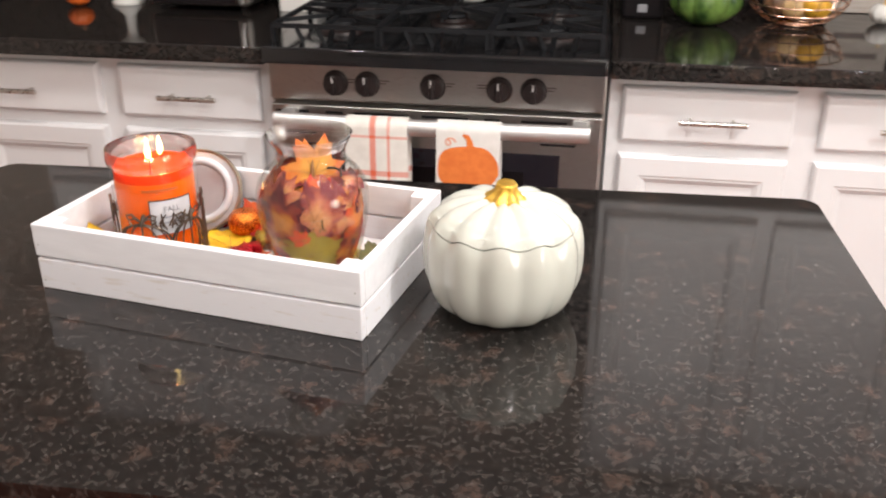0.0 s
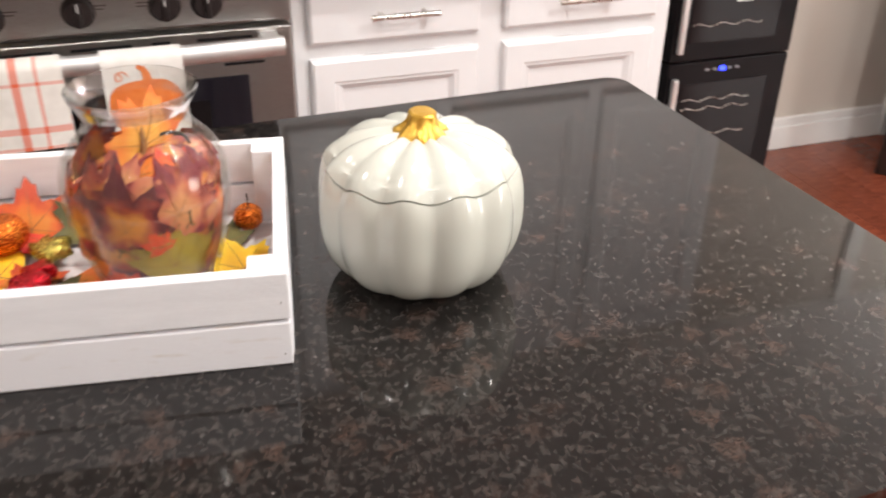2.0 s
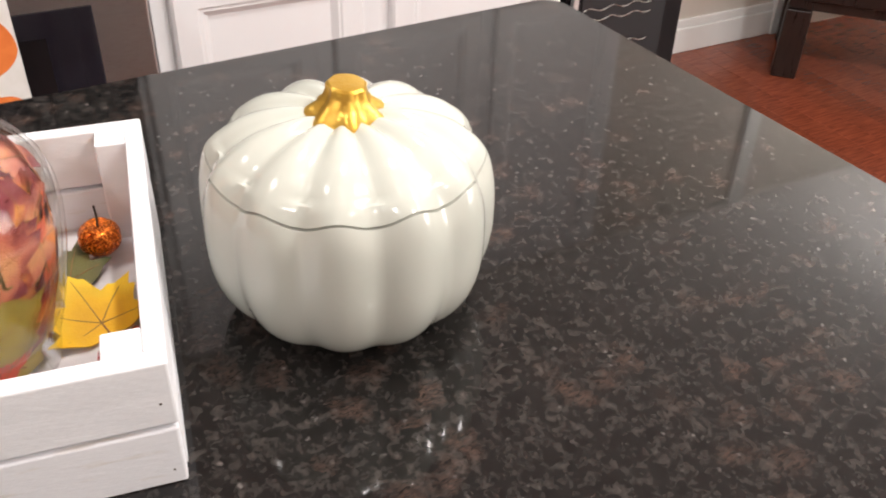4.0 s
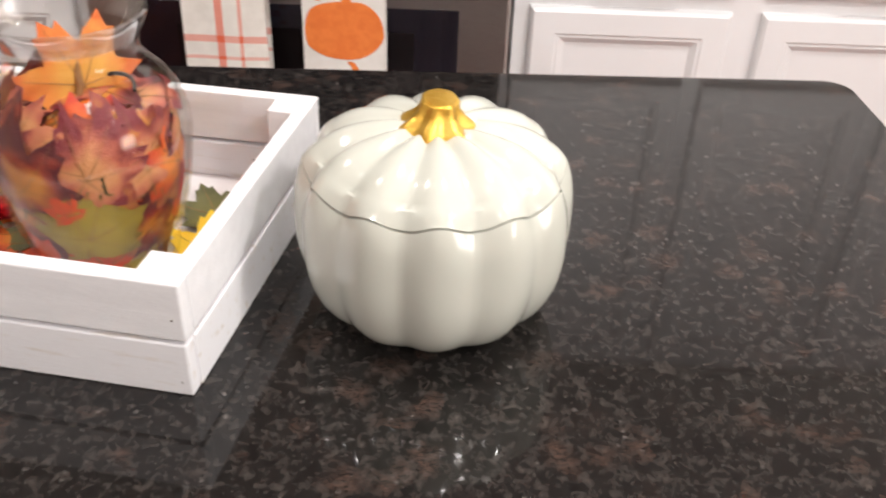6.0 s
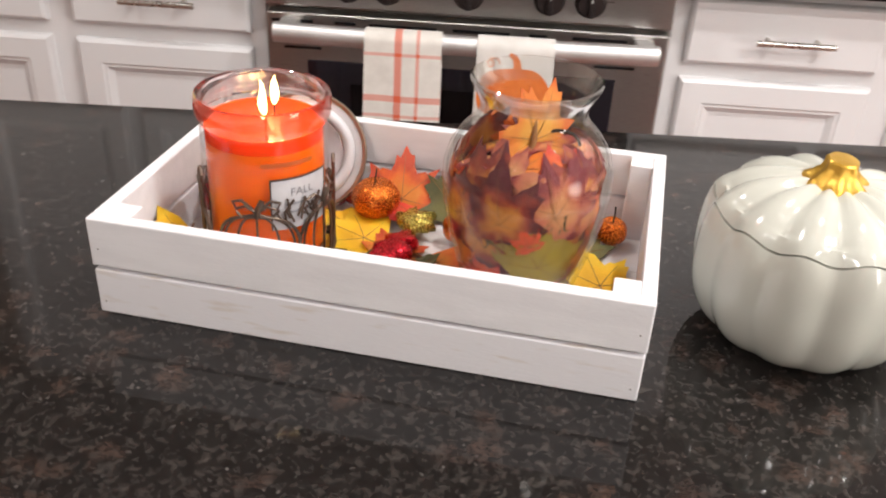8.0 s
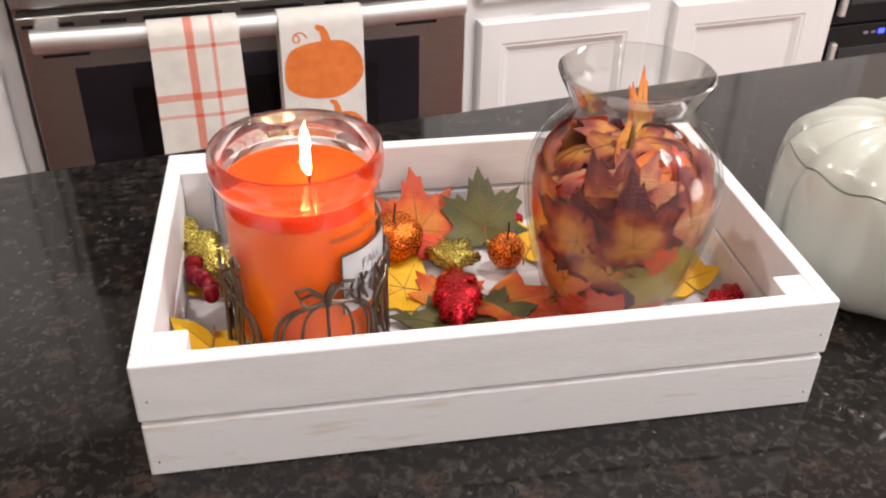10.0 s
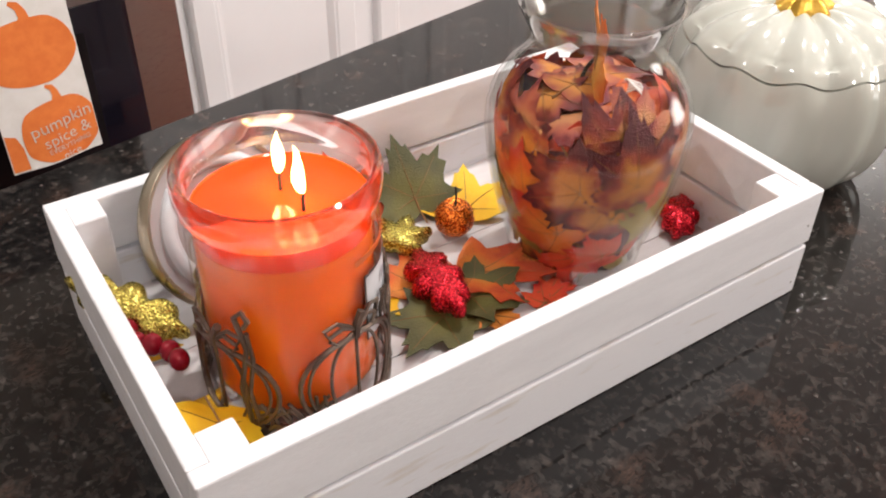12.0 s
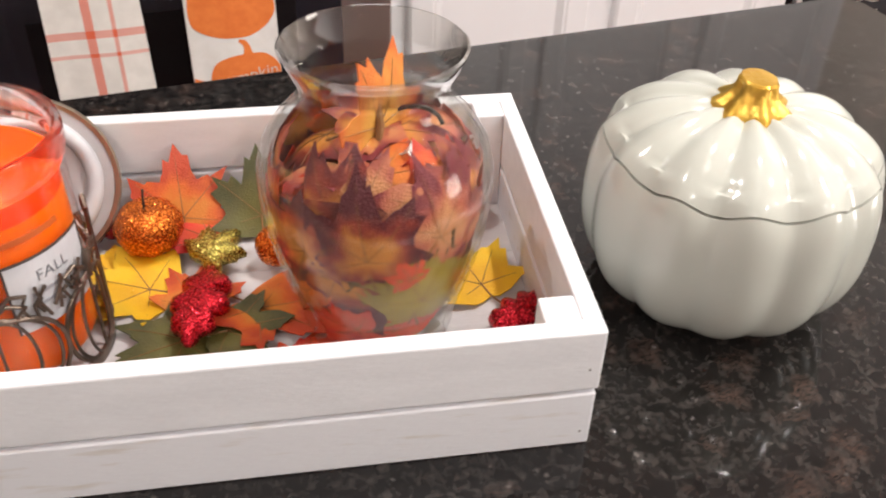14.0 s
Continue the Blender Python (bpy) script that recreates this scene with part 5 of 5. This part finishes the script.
part("text_bar", label_patch(LA - 36, LA + 12, 0.0895, 0.0925, LR), mat("rust_print", (0.45, 0.08, 0.01), (0.55, 0.11, 0.02), 40, 0.5), cd, "small printed line on the glass")

# cut-metal sleeve with pumpkins round the foot of the jar
sleeve = part("sleeve_ring", lathe([(0.0463, 0.0), (0.0482, 0.0), (0.0482, 0.006), (0.0463, 0.006), (0.0463, 0.0)], 72), BRONZE, cd, "dark bronze sleeve with pumpkin tracery", True)
SR = 0.0475


def strand(parent, pts, r=0.0011, name="tracery"):
    return part(name, tubed([wrap(a_, z, SR) for a_, z in pts], r, 6), BRONZE, parent, smooth=True)


def metal_pumpkin(c, wdeg, z0, z1):
    hz, zc = (z1 - z0) / 2, (z0 + z1) / 2
    for k in range(-3, 4):
        f = math.sin(k / 3 * math.pi / 2)
        pts = []
        for j in range(17):
            t = math.pi * j / 16
            pts.append((c + wdeg * f * math.sin(t) ** 0.75, zc + hz * math.cos(t)))
        strand(sleeve, pts, 0.0013 if abs(k) == 3 else 0.0009)
    strand(sleeve, [(c, z1 - 0.001), (c + 1, z1 + 0.006), (c + 5, z1 + 0.012)], 0.0022)
    for s in (-1, 1):
        strand(sleeve, [(c + 1, z1 + 0.003), (c + s * 9, z1 + 0.008), (c + s * 17, z1 + 0.005), (c + s * 20, z1 + 0.010), (c + s * 12, z1 + 0.012), (c + s * 3, z1 + 0.006)], 0.0011)
        strand(sleeve, [(c + s * 2, z1 + 0.002), (c + s * 12, z1 - 0.001), (c + s * 17, z1 + 0.003)], 0.0010)


for c, w_, z1 in ((-86, 36, 0.054), (-22, 28, 0.052), (-172, 38, 0.052), (112, 36, 0.048), (42, 32, 0.048)):
    metal_pumpkin(c, w_, 0.004, z1)
rs = random.Random(4)
for c in (-48, -128, 150, 90):
    lo_, hi_ = (0.050, 0.063) if c == -48 else (0.004, 0.022)
    for k in range(11):
        a0 = c - 17 + 34 * k / 10
        strand(sleeve, [(a0, lo_ + rs.uniform(-0.003, 0.003)), (a0 + rs.uniform(-5, 5), (lo_ + hi_) / 2), (a0 + rs.uniform(-9, 9), hi_ + rs.uniform(-0.006, 0.004))], 0.0009)
for c in (-152, 10):
    strand(sleeve, [(c, 0.004), (c - 4, 0.030), (c + 3, 0.056), (c - 2, 0.074), (c + 3, 0.078), (c + 6, 0.073), (c + 3, 0.069)], 0.0014)
    strand(sleeve, [(c + 5, 0.004), (c + 1, 0.028), (c + 6, 0.05), (c + 4, 0.066)], 0.0012)
for c in (-128, -68, 25, 90):
    strand(sleeve, [(c - 14 + 4 * j, 0.005 + 0.0035 * abs(math.sin(j * 1.3))) for j in range(8)], 0.0018)

# the candle's lid leans against the back of the tray
cl = thing("candle_lid", pose(-0.677, 1.133, FZ + 0.0455, 66, 0, 8), "round white-lined metal candle lid leaning in the tray", "lid")
part("disc", lathe([(0, 0.0), (0.030, 0.0), (0.0315, 0.0025), (0.0385, 0.0030), (0.0400, 0.0010), (0.0455, 0.0010), (0.0462, -0.004), (0, -0.006)], 72), LID_METAL, cl, "white lined inner face", True)
part("rim", lathe([(0.0456, 0.0020), (0.0478, 0.0030), (0.0492, 0.0008), (0.0492, -0.0052), (0.0475, -0.0068), (0.0450, -0.0062), (0.0463, -0.004), (0.0456, 0.0020)], 72), LID_EDGE, cl, "pewter coloured rim", True)
part("gasket", tubed([(0.0352 * math.cos(t), 0.0352 * math.sin(t), 0.0016) for t in [math.tau * k / 48 for k in range(48)]], 0.0044, 10, True), LABEL_GREY, cl, smooth=True)

# ---- vase ----
VX, VY = -0.504, 1.025
vs = thing("glass_vase", pose(VX, VY, FZ + 0.0004), "clear glass vase filled with autumn cloth leaves", "vase")
out = [(0, 0), (0.0360, 0.0), (0.0395, 0.002), (0.0403, 0.006), (0.0412, 0.014), (0.0462, 0.030), (0.0518, 0.050), (0.0556, 0.070), (0.0575, 0.088), (0.0569, 0.100), (0.0537, 0.111), (0.0472, 0.121),
       (0.0398, 0.1285), (0.0358, 0.1345), (0.0350, 0.140), (0.0365, 0.1455), (0.0400, 0.152), (0.0425, 0.1572)]
inn = [(max(r - 0.0020, 0), z - 0.0004) for r, z in out[:4:-1]]
vprof = out + [(0.0430, 0.1590), (0.0418, 0.1599)] + inn + [(0.0360, 0.018), (0.031, 0.0145), (0, 0.014)]
vase = part("glass", lathe(vprof, 96), VASE_GLASS, vs, "clear flared glass body", True)
vase.visible_shadow = False
vase.data.materials.append(VASE_LIP)
for f in vase.data.polygons:
    f.material_index = int(f.center.z > 0.148 or f.center.z < 0.019)
rs = random.Random(11)


def inner_r(z):
    pr = [(r, h_) for r, h_ in out[3:]]
    for (r0, z0), (r1, z1) in zip(pr, pr[1:]):
        if z0 <= z <= z1:
            return r0 + (r1 - r0) * (z - z0) / (z1 - z0)
    return 0.034


def vase_leaf(ang, z, size, spin, material, label, depth=0.0045, lean=None, curl=0.0, nm="vase_leaf"):
    """A leaf held against the inside of the glass, its face outwards."""
    r = inner_r(z) - depth
    slope = math.degrees(math.atan2(inner_r(min(z + 0.008, 0.13)) - inner_r(max(z - 0.008, 0.005)), 0.016))
    tilt = -slope if lean is None else lean
    m = pose(VX, VY, FZ + 0.0004 + z, 0, 0, ang) @ pose(r, 0, 0, 0, 0, 0) @ pose(0, 0, 0, 0, -tilt, 0) @ pose(0, 0, 0, 90, 0, 90) @ pose(0, 0, 0, 0, 0, spin)
    t = cloth_leaf(nm, m, size, material, label, curl=curl, fold=0.0, wave=rs.uniform(-0.14, 0.14), bend=0.050, group="leaves in the vase", rnd=int(ang * 7 + z * 1000), veins=depth < 0.007)
    return held(t, m, max(0.0, depth - 0.0025), 0.128 if depth < 0.008 else 0.112)


def held(t, m, gap, top=0.116):
    """The glass holds the leaf in: nothing of it reaches past the inside of the vase."""
    back = m.inverted()
    foot = Vector((VX, VY, FZ + 0.0004))
    for ob in t.children_recursive:
        for v in ob.data.vertices:
            p = m @ v.co - foot
            p.z = min(max(p.z, 0.0195), top - 0.25 * max(0, top - 0.01 - p.z) if p.z > top else p.z)
            most = inner_r(max(p.z, 0.007)) - 0.0028 - gap
            r = math.hypot(p.x, p.y)
            if r > most:
                p.x, p.y = p.x * most / r, p.y * most / r
            v.co = back @ (p + foot)
    return t


BW, PE, OR, RE, GR, OL = ("burgundy and gold cloth maple leaf inside the vase", "peach cloth maple leaf inside the vase", "orange cloth maple leaf inside the vase", "red cloth leaf inside the vase",
                          "yellow-green cloth maple leaf inside the vase", "olive cloth leaf inside the vase")
for ang, z, size, spin, m_, lb, dp in (
        (-109, 0.078, 0.045, 8, L_BURG, BW, 0.0016), (-142, 0.076, 0.043, 110, L_BURG, BW, 0.0018), (-72, 0.086, 0.040, -35, L_PEACH, PE, 0.0018), (-78, 0.046, 0.044, -20, L_GREEN, GR, 0.0016),
        (-80, 0.104, 0.034, 170, L_PEACH, PE, 0.0035), (-112, 0.104, 0.030, 20, L_PEACH, PE, 0.006), (-50, 0.102, 0.032, 60, L_BURG, BW, 0.005), (-126, 0.064, 0.050, 205, L_BURG, BW, 0.0030), (-82, 0.042, 0.047, 10, L_GREEN, GR, 0.0030), (-86, 0.064, 0.016, 30, L_RED, RE, 0.0020), (-104, 0.028, 0.036, 150, L_GREEN, GR, 0.006),
        (-154, 0.042, 0.044, 60, L_RUST, OR, 0.0035), (-178, 0.060, 0.044, -40, L_RUST, OR, 0.004), (-118, 0.026, 0.028, 80, L_RED, RE, 0.0025), (-140, 0.024, 0.028, 170, L_RED, RE, 0.0045),
        (-70, 0.088, 0.042, -30, L_PEACH, PE, 0.0030), (-100, 0.090, 0.042, 160, L_PEACH, PE, 0.0050), (-122, 0.094, 0.040, 40, L_BURG, BW, 0.0055), (-146, 0.088, 0.040, -150, L_BURG, BW, 0.0045),
        (-58, 0.064, 0.042, 100, L_BURG, BW, 0.0040), (-46, 0.036, 0.038, -60, L_BURG, BW, 0.0040), (-36, 0.082, 0.042, 10, L_PEACH, PE, 0.0040), (-22, 0.050, 0.042, 190, L_BURG, BW, 0.0045),
        (-4, 0.074, 0.042, 70, L_RUST, OR, 0.005), (14, 0.042, 0.040, -20, L_RED, RE, 0.004), (40, 0.068, 0.044, 120, L_BURG, BW, 0.005), (65, 0.042, 0.042, 10, L_RUST, OR, 0.004),
        (90, 0.070, 0.044, 220, L_PEACH, PE, 0.005), (115, 0.042, 0.042, -50, L_BURG, BW, 0.004), (140, 0.070, 0.042, 30, L_RUST, OR, 0.005), (162, 0.044, 0.040, 160, L_GREEN, GR, 0.004),
        (186, 0.086, 0.036, 90, L_BURG, BW, 0.005), (-66, 0.024, 0.026, 45, L_RED, RE, 0.0045), (-92, 0.022, 0.026, 20, L_RED, RE, 0.0042)):
    vase_leaf(ang, z, size, spin, m_, lb, dp)
PICK = ((L_BURG, BW), (L_BURG, BW), (L_RUST, OR), (L_RED, RE), (L_PEACH, PE))
LOWS = ((L_GREEN, GR), (L_RED, RE), (L_BURG, BW), (L_RUST, OR))
for row, z in enumerate((0.020, 0.034, 0.048, 0.062, 0.076)):
    for k in range(7):
        ang = k * 51.4 + row * 17 + rs.uniform(-8, 8)
        m_, lb = (LOWS if z < 0.04 else PICK)[(k * 2 + row) % (4 if z < 0.04 else 5)]
        vase_leaf(ang, z + rs.uniform(-0.004, 0.004), rs.uniform(0.034, 0.040) * (0.8 if z > 0.08 else 1), rs.uniform(0, 360), m_, lb, rs.uniform(0.008, 0.013) + (0.006 if z > 0.08 else 0))
for k in range(16):
    ang = k * 47.0
    m = pose(VX, VY, FZ + 0.026 + 0.0044 * k) @ pose(0, 0, 0, rs.uniform(-45, 45), rs.uniform(-45, 45), ang) @ pose(0.010, 0, 0)
    t = cloth_leaf("vase_leaf", m, 0.032 + 0.003 * (k % 3),
               (L_BURG, L_RED, L_BURG, L_RED, L_GREEN)[k % 5], (BW, RE, BW, RE, GR)[k % 5], curl=0.3, rnd=60 + k, group="leaves in the vase", veins=False)
    held(t, m, 0.012)
# a last ring under the shoulder of the glass
for k in range(9):
    m_, lb = ((L_PEACH, PE), (L_BURG, BW), (L_RUST, OR), (L_BURG, BW), (L_PEACH, PE), (L_RED, RE), (L_BURG, BW), (L_RUST, OR), (L_BURG, BW))[k]
    vase_leaf(k * 40 + 10, 0.094 + 0.004 * (k % 2), 0.036, rs.uniform(0, 360), m_, lb, 0.0065 + 0.001 * (k % 3))
# leaves lying over the top of the heap, tilted outwards
for k in range(9):
    r, z, tilt = (0.026, 0.106, 24) if k < 6 else (0.010, 0.112, 8)
    m = pose(VX, VY, FZ + z, 0, 0, 60 * k + 20) @ pose(r, 0, 0, rs.uniform(-8, 8), tilt + rs.uniform(-6, 6), rs.uniform(0, 360))
    t = cloth_leaf("vase_leaf", m, 0.036, (L_PEACH, L_BURG, L_BURG, L_PEACH, L_RUST, L_BURG, L_BURG, L_PEACH, L_BURG)[k], (PE, BW, BW, PE, OR, BW, BW, PE, BW)[k], curl=-0.25, fold=0.03, rnd=130 + k, group="leaves in the vase", veins=k % 2 == 0)
    held(t, m, 0.001, 0.126)
# the tall leaf that stands in the neck, and the wired stems and tags below it
m = pose(VX + 0.002, VY + 0.002, FZ + 0.116, 0, 0, 46) @ pose(0, 0, 0, 86, 0, 0) @ pose(0, 0, 0, 0, 0, 24)
t = cloth_leaf("vase_leaf", m, 0.046, L_NECK, "orange and gold cloth maple leaf standing in the neck", curl=0.05, fold=0.08, wave=0.05, rnd=91, group="leaves in the vase")
held(t, m, 0.0008, 0.19)
wire = thing("floral_stem", pose(VX, VY, FZ + 0.073), "dark wired stem with pale plastic ties inside the vase", "stem")
part("stem_wire", tubed([(0.0, -0.004, -0.02), (-0.004, -0.006, 0.02), (0.002, -0.002, 0.045), (0.001, 0.001, 0.062)], [0.0016, 0.002, 0.0022, 0.0016], 8), VEIN, wire, smooth=True)
part("stem_loop", tubed([(0.020 * math.cos(t) + 0.012, 0.014 * math.sin(t) - 0.004, 0.038 + 0.010 * math.sin(t + 0.6)) for t in [k * 0.32 for k in range(17)]], 0.0012, 6), WICK, wire, smooth=True)
part("twig", tubed([(-0.016, -0.018, 0.022), (-0.026, -0.030, 0.004), (-0.030, -0.035, -0.012), (-0.027, -0.032, -0.028)], 0.0010, 6), VEIN, wire, smooth=True)
for k in range(6):
    p0 = Vector((0.004 + 0.003 * k, -0.012 + 0.002 * k, 0.034))
    part("plastic_tie", tubed([p0, p0 + Vector((0.006 - 0.002 * k, -0.010, 0.008)), p0 + Vector((0.012 - 0.003 * k, -0.018, -0.002 + 0.002 * k)), p0 + Vector((0.010, -0.022, -0.012))], 0.0006, 5), CLEAR_PLASTIC, wire, "pale plastic tie", True)

# ---- floor ----
floor = tagged(part("floor", boxed(ROOM_X0 - T, ROOM_X1 + T, ROOM_Y0 - T, ROOM_Y1 + T, -0.12, -0.0125), SUBFLOOR), "glossy red-brown hardwood plank floor", "floor", kind="structure")
PW, PL = 0.0825, 1.05
plank_bm = boxed(-PW / 2 + 0.0003, PW / 2 - 0.0003, -PL / 2 + 0.0003, PL / 2 - 0.0003, -0.012, 0.0, 0.0005, 1)
first = part("plank", plank_bm, FLOOR_WOOD, floor)
mesh = first.data
bpy.data.objects.remove(first)
n_, l_ = nodes_of(FLOOR_WOOD)
info = n_.new("ShaderNodeObjectInfo")
hsv = n_.new("ShaderNodeHueSaturation")
mr_ = n_.new("ShaderNodeMapRange")
mr_.inputs["To Min"].default_value, mr_.inputs["To Max"].default_value = 0.82, 1.2
isle = n_.new("ShaderNodeNewGeometry")
both = n_.new("ShaderNodeMath")
both.operation = "ADD"
l_.new(info.outputs["Random"], both.inputs[0])
l_.new(isle.outputs["Random Per Island"], both.inputs[1])
half_ = n_.new("ShaderNodeMath")
half_.operation = "FRACT"
l_.new(both.outputs[0], half_.inputs[0])
l_.new(half_.outputs[0], mr_.inputs["Value"])
l_.new(mr_.outputs["Result"], hsv.inputs["Value"])
l_.new(n_["Color Ramp"].outputs["Color"], hsv.inputs["Color"])
l_.new(hsv.outputs["Color"], n_["Principled BSDF"].inputs["Base Color"])
rest_bm = bmesh.new()
count = 0
nx = int((ROOM_X1 - ROOM_X0) / PW) + 1
for i in range(nx):
    x = ROOM_X0 + (i + 0.5) * PW
    y = ROOM_Y0 - (i * 0.37 % 1) * PL
    while y < ROOM_Y1:
        cy = y + PL / 2
        if 0.9 < x < 3.7 and 0.6 < cy and y + PL < ROOM_Y1 and count < 280:
            ob = new("plank", mesh)
            ob.parent = floor
            ob.location = (x, cy, 0)
            count += 1
        else:
            box(rest_bm, x - PW / 2 + 0.0003, min(x + PW / 2, ROOM_X1) - 0.0003, max(y, ROOM_Y0) + 0.0003, min(y + PL, ROOM_Y1) - 0.0003, -0.012, 0.0)
        y += PL
rest_planks = part("planks", rest_bm, FLOOR_WOOD, floor)
rest_planks["kind"] = "stuff"
